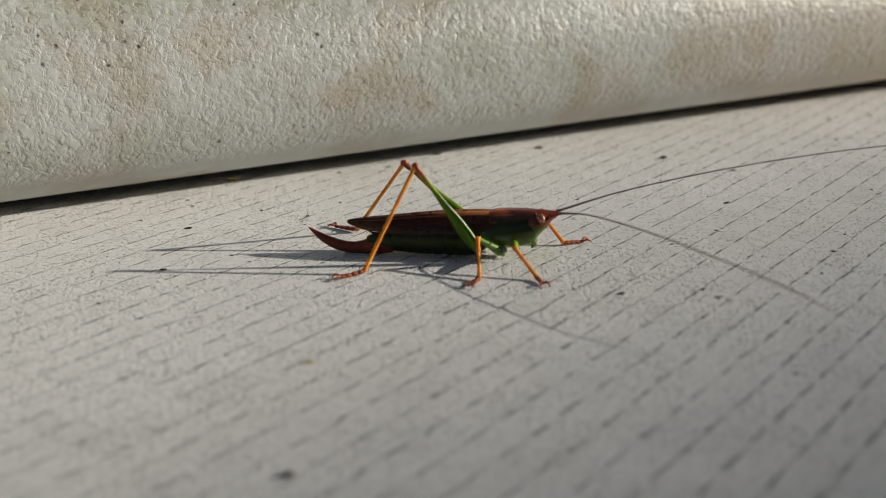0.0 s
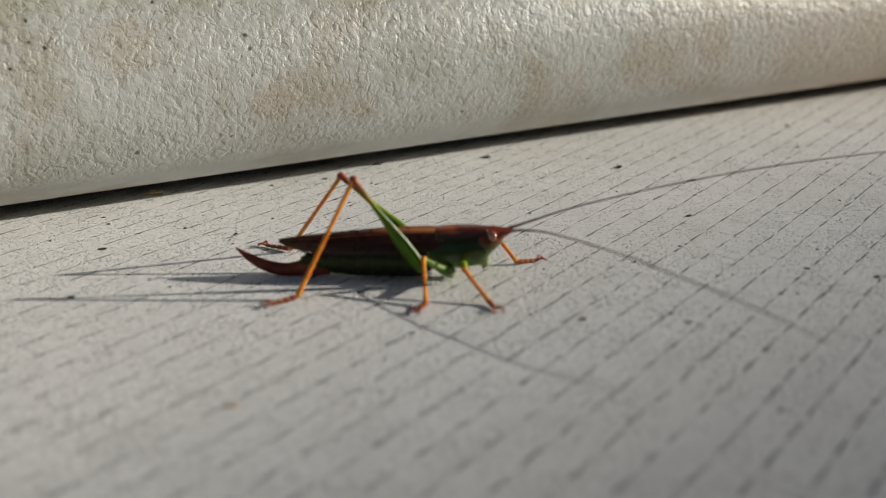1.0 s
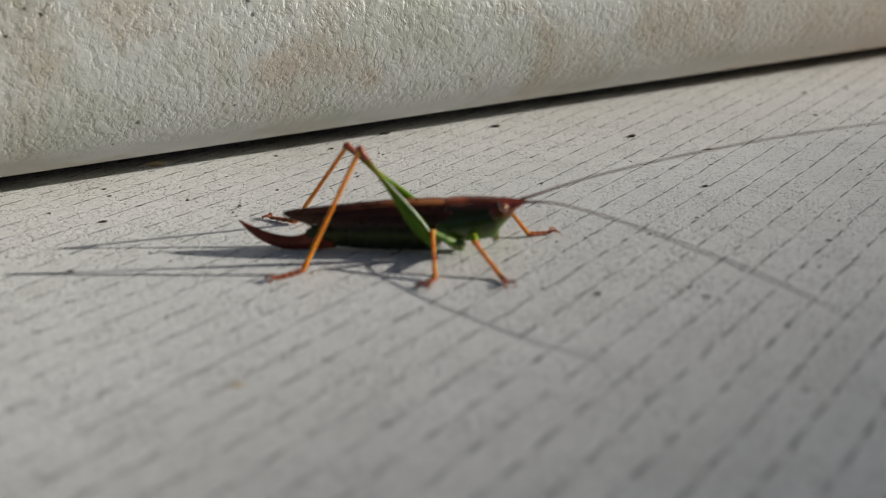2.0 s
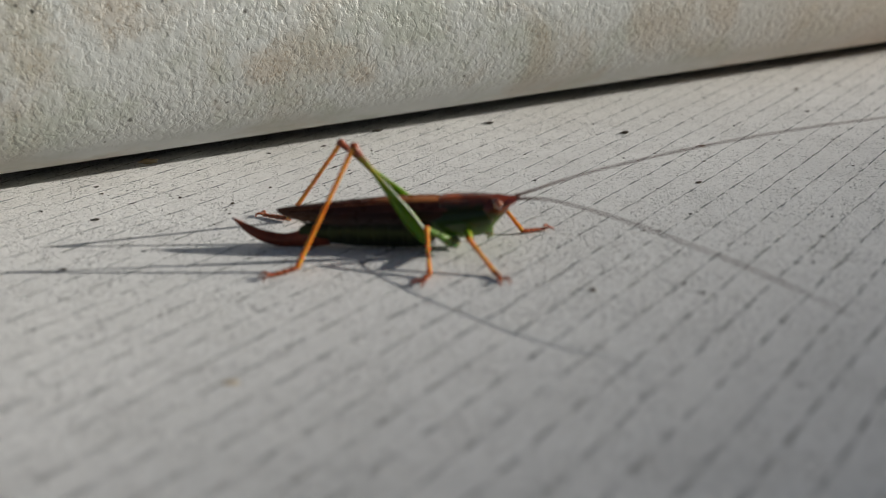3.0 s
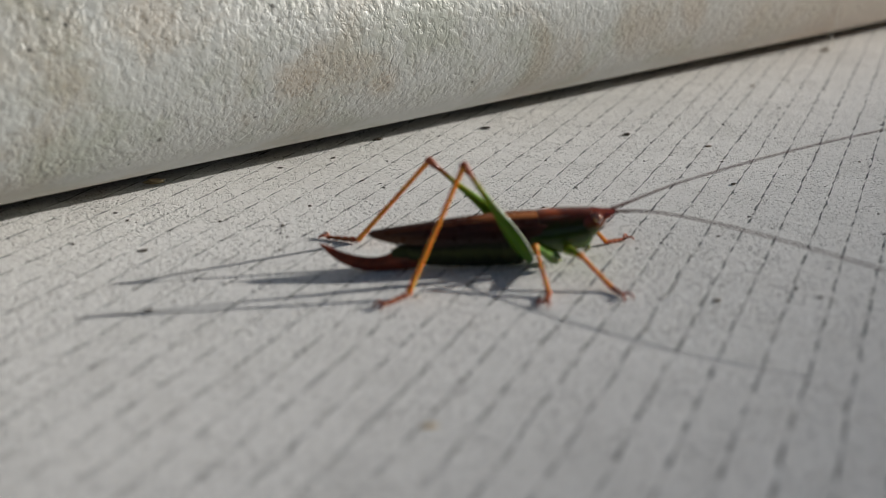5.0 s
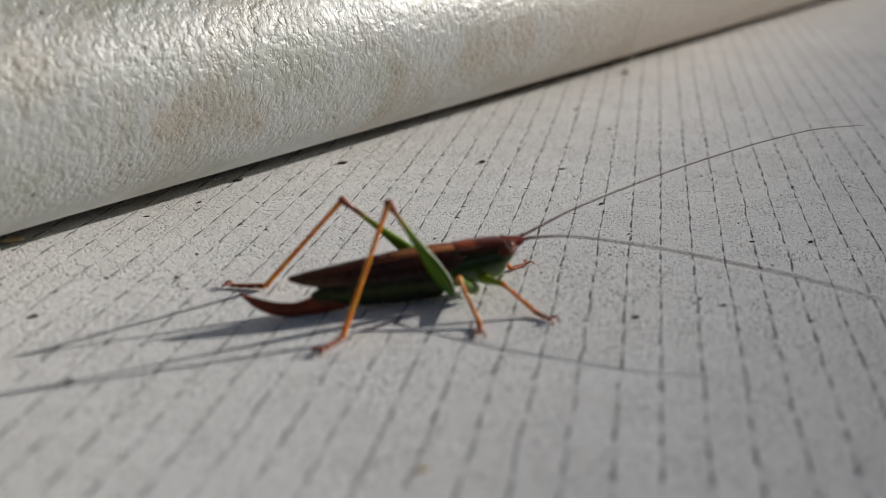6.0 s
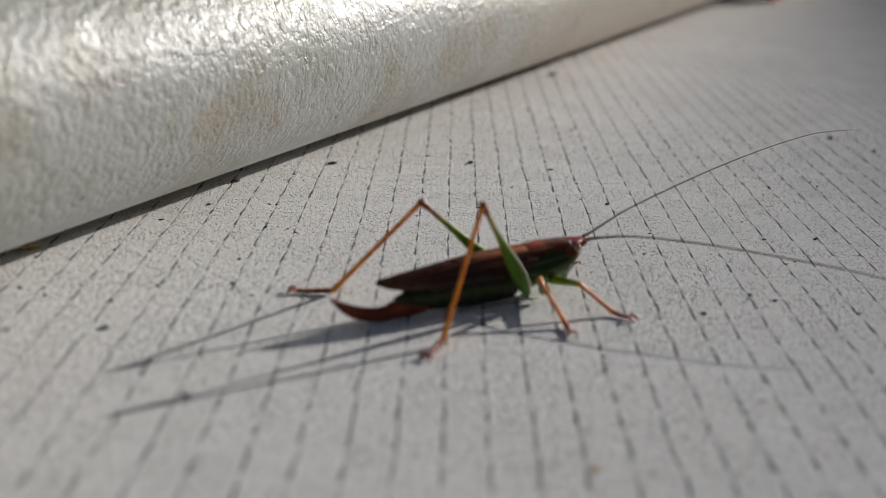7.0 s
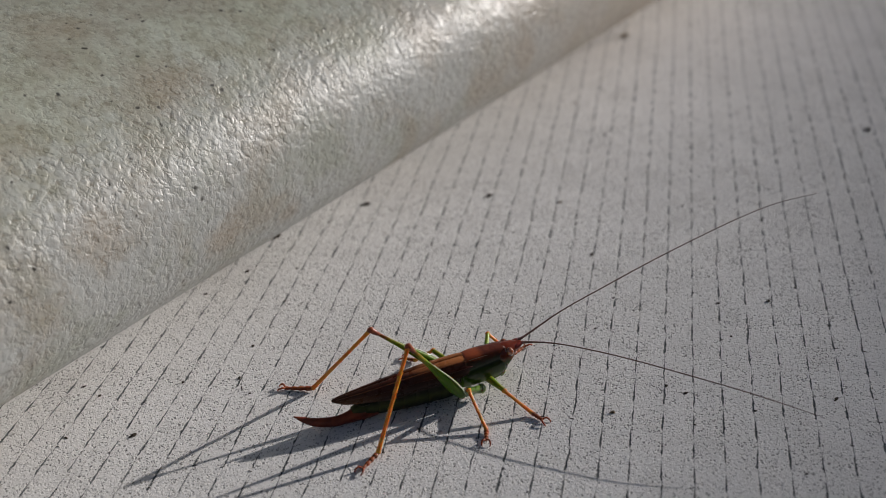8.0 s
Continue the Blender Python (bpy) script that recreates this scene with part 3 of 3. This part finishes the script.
for side in (-1, 1):
    pts = [BODY @ (Vector((x, side * y, z)) * MM) / MM for x, y, z in ((9.28, 0.72, 5.52), (9.30, 1.08, 5.02), (9.30, 1.40, 4.0), (9.26, 1.50, 3.1))]
    part("front_rim", tube([(*pts[0], 0.04), (*pts[1], 0.06), (*pts[2], 0.05), (*pts[3], 0.03)], 14, 6, wobble=0.3), M_STRIPE, shield, "pale pinkish front rim")

# head: slant face below, cone of the vertex in front
body_part("head", [(8.3, 3.5, 2.05, 2.1, 1.35), (8.8, 3.6, 2.05, 2.1, 1.48), (9.2, 3.72, 1.96, 1.6, 1.52), (9.7, 3.95, 1.74, 1.15, 1.46), (10.1, 4.2, 1.46, 0.98, 1.30), (10.5, 4.45, 1.16, 0.80, 1.06), (10.85, 4.75, 0.82, 0.62, 0.78), (11.2, 5.05, 0.48, 0.42, 0.48), (11.6, 5.25, 0.26, 0.3, 0.28), (11.82, 5.3, 0.1, 0.12, 0.12)], M_HEAD, label="red-brown slanting head with pointed crown", n=20)
head = insect.children[-1]
for side in (-1, 1):
    bm = bmesh.new()
    bmesh.ops.create_uvsphere(bm, u_segments=20, v_segments=14, radius=1)
    bmesh.ops.transform(bm, verts=bm.verts, matrix=BODY @ Matrix.Translation(Vector((9.84, side * 0.96, 4.88)) * MM) @ Matrix.Rotation(radians(-18), 4, "Y") @ Matrix.Diagonal((0.52 * MM, 0.56 * MM, 0.62 * MM, 1)))
    part("eye", bm, M_EYE, head, "glossy amber compound eye")
    pts = [BODY @ (Vector((px, side * py, pz)) * MM) / MM for px, py, pz in ((10.50, 0.56, 4.80), (10.85, 0.54, 4.95), (11.30, 0.46, 5.10), (11.65, 0.40, 5.24), (11.95, 0.36, 5.38))]
    part("scape", tube([(*pts[0], 0.30), (*pts[1], 0.36), (*pts[2], 0.34), (*pts[3], 0.22), (*pts[4], 0.15)], 14, 10, wobble=0.15), M_SCAPE, head, "thick glossy red antenna base")
for side in (-1, 1):
    p = BODY @ Vector((9.1 * MM, side * 0.5 * MM, 2.1 * MM)) / MM
    q = BODY @ Vector((8.7 * MM, side * 0.8 * MM, 1.35 * MM)) / MM
    part("palp", tube([(*p, 0.18), ((p.x + q.x) / 2 + 0.3, (p.y + q.y) / 2, (p.z + q.z) / 2 - 0.1, 0.16), (*q, 0.15)], 8, 6), M_PALE, head, "pale green mouth feeler")
body_part("mandible", [(8.5, 1.9, 0.3, 0.45, 0.7), (8.8, 1.8, 0.40, 0.45, 0.75), (9.2, 2.15, 0.3, 0.35, 0.55)], M_PALE, head, "pale green mouth plate", k=12)

# wings: two long folded wing covers, roofed over the abdomen
for side in (-1, 1):
    bm = bmesh.new()
    outer, inner, lines = [], [], {3: [], 5: [], 7: []}
    for x, top, low, w, flat in spline([(5.2, 5.40, 3.2, 1.40, 0.78), (2.8, 5.52, 2.75, 1.62, 0.86), (-1.5, 5.36, 2.6, 1.62, 0.80), (-5.5, 5.02, 2.75, 1.42, 0.66), (-9.0, 4.66, 3.08, 1.02, 0.48), (-11.2, 4.44, 3.32, 0.68, 0.34), (-12.5, 4.24, 3.72, 0.34, 0.18), (-12.95, 4.12, 3.92, 0.13, 0.08)], 34):
        o, i = [], []
        lay = 0.04 if side > 0 else 0.0
        half = [(0.03, top), (flat * 0.5, top - 0.02), (flat * 0.9, top - 0.10), (flat * 1.05, top - 0.12 - 0.18 * min(1, w))]
        z0 = half[-1][1]
        for f in (0.16, 0.33, 0.5, 0.67, 0.84, 1.0):
            bulge = math.sin(min(1.0, f * 1.35) * math.pi / 2)
            vein = 0.035 * math.cos(f * 19)
            half.append((flat * 1.05 + (w - flat * 1.05) * bulge - 0.16 * w * max(0, f - 0.7) + vein, z0 - f * (z0 - low)))
        for y, z in half:
            o.append(BODY @ Vector((x * MM, side * y * MM, (z + lay) * MM)))
            if len(o) - 1 in lines:
                lines[len(o) - 1].append((*(o[-1] / MM), w))
            i.append(BODY @ Vector((x * MM, side * max(y - 0.13, 0.01) * MM, (z + lay - 0.10) * MM)))
        outer.append(o)
        inner.append(i)
    loft([o + i[::-1] for o, i in zip(outer, inner)], bm)
    wing = part("wing", bm, M_WING, insect, "folded dark red-brown wing cover")
    # the orange margin tube also paints in the lit upper rim
    for j, r, label in ((3, 0.055, "orange-brown wing margin, lit rim painted in"), (5, 0.035, ""), (7, 0.035, "")):
        rows = [(x, y, z, r * min(1.0, w)) for x, y, z, w in lines[j][1:-1]]
        part("wing_margin" if j == 3 else "vein", tube(rows, 40, 6, wobble=0.3), M_VEIN if j == 3 else M_WING, wing, label)

# hind wings: thin pleated tips that show below the wing covers
for side in (-1, 1):
    for drop, back in ((0.0, -10.3), (0.55, -9.7)):
        pts = [BODY @ (Vector((px, side * py, pz)) * MM) / MM for px, py, pz in ((-6.5, 0.75, 3.3 - drop), (-8.6, 0.62, 3.25 - drop), (back, 0.40, 3.18 - drop))]
        part("hind_wing", tube([(*pts[0], 0.30), (*pts[1], 0.22), (*pts[2], 0.03)], 12, 8, 0.35), M_ABD, insect, "dark thin pleated hind wing tip")

# ovipositor: a flattened blade that curves upwards
ovi = []
for x, zt, zb, w in spline([(-7.6, 3.4, 0.20, 1.15), (-9.2, 2.75, 0.04, 0.85), (-10.5, 2.0, 0.02, 0.6), (-11.8, 1.55, 0.02, 0.48), (-13.2, 1.58, 0.08, 0.42), (-15.0, 2.05, 0.66, 0.36), (-16.5, 2.72, 1.70, 0.26), (-17.7, 3.3, 3.1, 0.06)], 24):
    ovi.append(body_ring(x, (zt + zb) / 2, max((zt - zb) / 2, 0.03), max((zt - zb) / 2, 0.03), w, k=12))
part("ovipositor", loft(ovi), M_OVI, insect, "upcurved red-brown egg-laying blade")
for side in (-1, 1):
    pts = [BODY @ (Vector((x, side * y, z)) * MM) / MM for x, y, z in ((-8.6, 0.7, 2.7), (-9.6, 0.75, 2.8), (-10.6, 0.5, 3.1))]
    part("cercus", tube([(*pts[0], 0.22), (*pts[1], 0.17), (*pts[2], 0.03)], 8, 6), M_ABD, insect, "small dark tail feeler")


# legs: world-aligned joints in mm
def leg(kind, hip, knee, ankle, tip, fem, tib, fem_mat, flat=1.0, spines=0):
    """A leg of femur, tibia and tarsus; fem: radii along the femur."""
    h, k, a, t = (Vector(p) for p in (hip, knee, ankle, tip))
    n = len(fem)
    rows = []
    for i, r in enumerate(fem):
        q = h.lerp(k, i / (n - 1))
        rows.append((*q, r))
    femur = part(kind + "_femur", tube(rows, 26, 12, flat), fem_mat, insect)
    bm = bmesh.new()
    bmesh.ops.create_uvsphere(bm, u_segments=12, v_segments=8, radius=max(fem[-1], tib) * (1.5 if kind == "hind" else 1.06) * MM)
    bmesh.ops.transform(bm, verts=bm.verts, matrix=Matrix.Translation(k * MM) @ Matrix.Diagonal((1.15, 0.8, 1, 1)))
    if kind == "hind":
        tube([(*h.lerp(k, 0.90), fem[-1] * 0.9), (*h.lerp(k, 0.95), fem[-1] * 1.4), (*k, fem[-1] * 1.4)], 8, 10, bm=bm)
    part("knee", bm, M_KNEE if kind == "hind" else M_TIBIA, femur, "dark red knee joint" if kind == "hind" else "")
    if kind == "hind":
        # thin pale strip that paints in the glint along the femur edge
        edge, near = Vector((0.78, 0, 0.62)), Vector((0, -1 if h.y < 0 else 1, 0))
        rows = [(*(h.lerp(k, f) + edge * (r * 0.84) + near * (r * 0.42)), w) for f, r, w in ((0.02, 0.46, 0.04), (0.10, 0.70, 0.08), (0.20, 0.78, 0.095), (0.32, 0.75, 0.085), (0.44, 0.63, 0.07), (0.56, 0.48, 0.05), (0.68, 0.36, 0.03))]
        part("pale_ridge", tube(rows, 22, 8, wobble=0.25), M_GLINT, femur, "pale ridge with the sun glint painted on")
    else:
        c0 = h + Vector((0.35, -0.3 if h.y < 0 else 0.25, 0.35))
        rows = [(*c0, 0.55), (*h.lerp(c0, 0.4), 0.62), (*h.lerp(k, 0.05), 0.44), (*h.lerp(k, 0.14), 0.30)]
        part("coxa", tube(rows, 10, 10, wobble=0.2), M_PALE, femur, "pale green hip joint")
    bow = Vector((0, 0, 1)).cross(a - k)
    shin = tube([(*k, tib * 1.15), (*k.lerp(a, 0.12), tib * 0.9), (*(k.lerp(a, 0.5)), tib * 0.85), (*k.lerp(a, 0.9), tib), (*a, tib * 1.2)], 20, 8)
    d = (a - k).normalized()
    out = d.cross(bow).normalized() if bow.length > 1e-6 else Vector((1, 0, 0))
    for i in range(spines):
        for s in (-1, 1):
            f = 0.25 + 0.7 * i / spines
            q = k.lerp(a, f)
            e = q + d * 0.35 + (out + bow.normalized() * 0.6 * s).normalized() * 0.42
            tube([(*q, 0.05), (*q.lerp(e, 0.5), 0.04), (*e, 0.008)], 4, 4, bm=shin)
    tibia = part(kind + "_tibia", shin, M_TIBIA, insect, "thin amber shin" + (" with fine spines" if spines else ""))
    # tarsus: four padded joints and two claws
    foot = bmesh.new()
    for i in range(4):
        p0, p1 = a.lerp(t, i * 0.22), a.lerp(t, (i + 1) * 0.22)
        p0.z, p1.z = max(p0.z, tib), max(p1.z, tib)
        wide = tib * (0.92, 0.84, 0.76, 0.66)[i]
        tube([(*p0, wide * 0.9), (*p0.lerp(p1, 0.35), wide), (*p0.lerp(p1, 0.8), wide * 1.22), (*p1.lerp(p0, -0.12), wide * 0.9)], 8, 8, bm=foot, flat=1.25)
    foot_ob = part("tarsus", foot, M_TARSUS, insect, "rust-red jointed foot")
    ahead = (t - a).normalized()
    side = Vector((-ahead.y, ahead.x, 0)).normalized()
    for s in (-1, 1):
        b0 = a.lerp(t, 0.86)
        b0.z = max(b0.z, tib)
        c = bmesh.new()
        tube([(*b0, tib * 0.5), (*(b0 + ahead * 0.38 + side * 0.40 * s + Vector((0, 0, 0.30))), tib * 0.5), (*(b0 + ahead * 0.85 + side * 0.52 * s + Vector((0, 0, 0.12))), tib * 0.38), (*(b0 + ahead * 0.98 + side * 0.40 * s - Vector((0, 0, tib * 0.7))), 0.03)], 10, 6, bm=c)
        part("claw", c, M_TARSUS, foot_ob)
    return femur, tibia


HIND = (0.40, 0.64, 0.75, 0.72, 0.60, 0.46, 0.36, 0.29, 0.25, 0.23, 0.25)
leg("hind", (2.6, -2.9, 1.35), (-4.3, -3.0, 11.7), (-10.35, -6.0, 0.45), (-13.2, -7.5, 0.2), HIND, 0.27, M_HIND, 0.62, 9)
leg("hind", (3.1, 1.4, 1.95), (-6.1, 4.05, 10.2), (-12.8, 8.9, 0.45), (-16.2, 11.2, 0.2), HIND, 0.27, M_HIND_FAR, 0.62, 9)
SHORT = (0.55, 0.50, 0.42, 0.36, 0.32, 0.30)
leg("middle", (5.05, -2.5, 1.2), (2.5, -4.5, 3.5), (2.6, -8.6, 0.4), (1.7, -10.2, 0.2), SHORT, 0.24, M_FEMUR_SHADED, 0.9, 3)
leg("middle", (4.6, 1.0, 1.7), (2.2, 4.6, 3.6), (1.0, 7.7, 0.4), (0.1, 8.9, 0.2), SHORT, 0.24, M_FEMUR, 0.9, 3)
leg("front", (6.6, -1.9, 1.9), (6.6, -6.0, 2.8), (8.85, -8.7, 0.4), (9.45, -10.4, 0.2), SHORT, 0.24, M_FEMUR, 0.9, 2)
leg("front", (7.4, 0.6, 1.9), (10.1, 4.6, 3.3), (12.6, 2.5, 0.4), (15.3, 3.5, 0.2), SHORT, 0.24, M_FEMUR, 0.9, 2)

# antennae: long thin whips
FAR = [(11.5, -0.95, 5.5, 0.24), (12.5, -1.0, 5.75, 0.17), (18.1, -0.55, 7.3, 0.10), (25.0, -0.5, 8.85, 0.09), (32.0, -0.2, 10.05, 0.085), (39.0, 0.1, 11.0, 0.078), (46.0, 0.45, 11.7, 0.068), (52.8, 0.45, 12.2, 0.055), (59.8, -0.2, 12.15, 0.03)]
NEAR = [(11.55, -1.45, 5.2, 0.24), (12.3, -2.2, 5.55, 0.17), (14.7, -4.95, 6.2, 0.10), (18.0, -9.0, 6.42, 0.09), (21.3, -13.3, 6.42, 0.085), (24.6, -17.6, 6.2, 0.08), (27.9, -21.9, 5.93, 0.075), (31.2, -25.9, 5.35, 0.06), (34.6, -29.7, 4.45, 0.03)]
for rows in (FAR, NEAR):
    part("antenna", tube([(x, y, z, r * 0.86) for x, y, z, r in rows], 90, 6), M_ANT, insect, "long thin brown antenna")


# ---- crumbs and litter on the sheet ----
def crumb(name, label, x, y, size, material, seed, stretch=1.0, turn=0.0, flat=0.5):
    """A torn flake of soil: a lumpy grain with a thin tail or two lobes."""
    bm = bmesh.new()
    lobes = random.Random(seed * 13 + 5)
    for k, (r, off) in enumerate(((1.0, 0.0), (lobes.uniform(0.45, 0.7), -lobes.uniform(0.8, 1.25)), (lobes.uniform(0.3, 0.5), lobes.uniform(0.7, 1.0)))):
        ico = bmesh.ops.create_icosphere(bm, subdivisions=3 if k == 0 else 2, radius=1)
        side = lobes.uniform(-0.45, 0.45)
        for v in ico["verts"]:
            q = v.co.copy()
            v.co *= r * (1 + 0.5 * noise.noise(q * 1.6 + Vector((seed * 7.3, seed * 3.1, k))) + 0.3 * noise.noise(q * 4.1 + Vector((seed * 2.9, k, seed))))
            v.co.x = v.co.x * stretch * (1.3 if k == 1 else 1.0) + off * stretch
            v.co.y += side * (k > 0)
            v.co.z = v.co.z * flat + flat * 0.35 * (k == 2)
    low = min(v.co.z for v in bm.verts)
    bmesh.ops.transform(bm, verts=bm.verts, matrix=Matrix.Rotation(radians(turn), 4, "Z") @ Matrix.Scale(size * MM, 4))
    ob = finish(name, bm, material)
    ob.location = (x * MM, y * MM, -(low * size) * MM - 0.02 * MM)
    tagged(ob, label, "crumb", "crumbs on the sheet")
    return ob


CRUMBS = [
    (12.2, 49.7, 0.8, 1.5, 10), (30.8, 41.8, 0.85, 1.6, 20), (39.6, 34.0, 0.55, 1.8, 0), (35.2, 18.1, 0.5, 1.9, 30),
    (63.0, 65.5, 0.6, 1.3, 0), (-34.9, 11.8, 0.6, 1.6, 5), (-33.9, -3.4, 0.5, 1.5, 0), (17.6, -13.1, 0.55, 1.2, 0),
    (49.4, -4.3, 0.52, 1.5, 20), (43.1, -1.2, 0.35, 1.7, 30), (-4.1, 47.5, 0.8, 1.8, 10), (100.6, 28.0, 1.0, 1.2, 0),
    (-37.0, 21.6, 0.4, 1.3, 50), (-16.5, 21.9, 0.4, 1.2, 60), (-11.7, -48.2, 0.8, 1.3, 10),
    (100.1, 19.1, 0.7, 1.4, 15), (117.7, 60.0, 0.45, 1.3, 40), (59.7, 50.8, 0.45, 1.5, 0), (70.7, 67.4, 0.4, 1.3, 25),
    (-11.4, 40.2, 0.5, 1.5, 20), (-18.6, 37.4, 0.4, 1.5, -10), (-9.1, 29.9, 0.35, 1.4, 15), (-20.2, 16.1, 0.45, 1.2, 80), (-26.9, 18.9, 0.4, 1.2, 70),
    (38.2, 27.0, 0.35, 1.9, 5), (-38.4, 24.5, 0.35, 1.6, 0), (26.2, -12.2, 0.42, 1.3, 35), (27.4, -14.5, 0.42, 1.6, 10), (42.4, -24.3, 0.45, 1.5, 10), (43.3, -1.3, 0.3, 1.6, 30),
]
BROWN = ((17.6, -13.1), (39.6, 34.0), (63.0, 65.5))
for i, (x, y, s, st, turn) in enumerate(CRUMBS):
    brown = (x, y) in BROWN
    crumb("crumb", "tiny brown plant crumb lying on the grey vinyl" if brown else "tiny dark soil crumb lying on the grey vinyl", x, y, s * 0.44, M_BROWN if brown else M_CRUMB, i, st * 0.85, turn, 0.45)
crumb("crumb", "tan plant crumb lying on the grey vinyl", -13.1, -28.6, 0.34, M_TAN, 31, 1.2, 0, 0.16)
crumb("crumb", "pale tan plant crumb under the padded edge", -34.2, 34.6, 0.6, M_TAN, 33, 1.5, 10, 0.5)
crumb("crumb", "flat brown plant crumb near the padded edge", 91.6, 90.0, 0.75, M_BROWN, 32, 1.3, 20, 0.22)


# ---- litter by the padded edge ----
def dry_leaf(label, base, length, width, curl, turn, material, seed):
    """A curled dry leaf: a thin dished blade with a raised midrib and ragged rim."""
    bm = bmesh.new()
    nu, nv = 14, 9
    top, bot = [], []
    for i in range(nu):
        f = i / (nu - 1)
        half = width * 0.5 * math.sin(math.pi * min(0.98, f * 0.96 + 0.03)) ** 0.7
        rt, rb = [], []
        for j in range(nv):
            g = -1 + 2 * j / (nv - 1)
            ragged = 1 + 0.22 * noise.noise(Vector((f * 5 + seed, g * 2, seed)))
            x = length * (f - 0.5)
            y = half * g * ragged
            z = curl * (g * g * 0.8 + (f - 0.5) ** 2 * 1.6) + 0.8 * noise.noise(Vector((f * 3, g * 1.5, seed * 2)))
            rt.append(Vector((x, y, z + 0.25)))
            rb.append(Vector((x, y, z)))
        top.append(rt)
        bot.append(rb)
    rings = [t + b[::-1] for t, b in zip(top, bot)]
    low = min(q.z for r in rings for q in r)
    loft([[Vector((q.x, q.y, q.z - low)) * MM for q in r] for r in rings], bm)
    leaf = new("dry_leaf")
    tagged(leaf, label, "leaf", "dry leaves by the padded edge")
    leaf.matrix_world = Matrix.Translation(base) @ Matrix.Rotation(radians(turn), 4, "Z")
    part("blade", bm, material, leaf)
    part("stalk", tube([(length * 0.46, 0, 0.5, 0.35), (length * 0.6, 0.6, 1.4, 0.3), (length * 0.75, 1.8, 1.2, 0.28)], 8, 6), material, leaf)
    return leaf


dry_leaf("curled orange dry leaf lying against the cream padded edge", at_roll(331, 32, 0.0), 21, 13, 10.0, 40, M_LEAF, 1.3)
dry_leaf("red-brown dry leaf lying under the cream padded edge", at_roll(455, 36, 0.0), 13, 8, 4.0, 10, M_LEAF_RED, 4.1)

# a strand of silk from the sheet to the padded edge
strand = [at_roll(u, v, z) / MM for u, v, z in ((126.5, 40.9, 0.05), (122.0, 38.9, 3.0), (119.5, 36.9, 5.2), (116.5, 34.9, 8.2), (114.4, 33.2, 11.5), (113.4, 32.3, 14.5))]
silk = finish("silk_strand", tube([(*q, 0.08) for q in strand], 24, 6), M_THREAD)
tagged(silk, "fine white silk strand hanging from the cream padded edge", "silk strand")


# yellow lid at the far end of the sheet
def build_lid():
    lid = new("yellow_lid")
    tagged(lid, "flat yellow plastic lid lying on the shaded grey sheet", "lid")

    def square(h, z, r):
        out = []
        for cx, cy, a0 in ((1, 1, 0), (-1, 1, 90), (-1, -1, 180), (1, -1, 270)):
            for a in range(0, 91, 18):
                out.append(Vector((cx * (h - r) + r * math.cos(radians(a0 + a)), cy * (h - r) + r * math.sin(radians(a0 + a)), z)) * MM)
        return out
    part("plate", loft([square(h, z, 9) for h, z in ((43, 0.0), (44, 0.8), (44, 9.0), (43, 10.5), (40, 11.2), (38, 10.2))]), M_YELLOW, lid)
    rim = [square(h, z, 10) for h, z in ((44.2, 0.4), (46.0, 0.6), (46.2, 2.4), (45.4, 3.0), (44.2, 3.0))]
    part("rim", loft(rim + [rim[0]], cap=False), M_YELLOW, lid)
    lid.matrix_world = Matrix.Translation(Vector((455, 190, 0)) * MM) @ Matrix.Rotation(radians(35), 4, "Z")


build_lid()


# ---- loose grit, too fine to pick apart ----
def build_grit():
    rng = random.Random(7)
    bm = bmesh.new()
    for _ in range(150):
        r = rng.uniform(0.06, 0.16) * MM
        c = Vector((rng.uniform(-45, 110), rng.uniform(-35, 75), 0)) * MM
        if (c.dot(RV) / MM) > 44:
            continue
        ico = bmesh.ops.create_icosphere(bm, subdivisions=1, radius=r)
        q = Matrix.Translation(c + Vector((0, 0, r * 0.3))) @ Matrix.Rotation(rng.uniform(0, 6.3), 4, "Z") @ Matrix.Diagonal((rng.uniform(0.8, 2.2), 1, 0.5, 1))
        bmesh.ops.transform(bm, verts=ico["verts"], matrix=q)
    # frayed slivers that stick out at the ends of the slits
    c, s = math.cos(radians(LINE_DIR)), math.sin(radians(LINE_DIR))
    for _ in range(170):
        across = (rng.randint(-12, 24) - LINE_PHASE) * LINE_STEP
        along = ROW_PHASE + DASH_STEP * rng.randint(-14, 12) + rng.uniform(-0.5, 0.3)
        x, y = across * s + along * c, -across * c + along * s
        if (Vector((x, y, 0)).dot(RV)) > 43:
            continue
        w = rng.uniform(0.25, 0.6)
        a = radians(LINE_DIR - 90 + rng.uniform(-30, 30))
        dx, dy = math.cos(a) * w, math.sin(a) * w
        side = rng.uniform(-0.3, 0.8)
        tube([(x - dx * side, y - dy * side, 0.03, 0.05), (x + dx * (0.5 - side), y + dy * (0.5 - side), 0.06, 0.055), (x + dx * (1 - side), y + dy * (1 - side), 0.05, 0.015)], 4, 5, bm=bm)
    tagged(finish("grit", bm, M_CRUMB), "fine dark grit scattered over the grey sheet", "grit", kind="stuff")


build_grit()
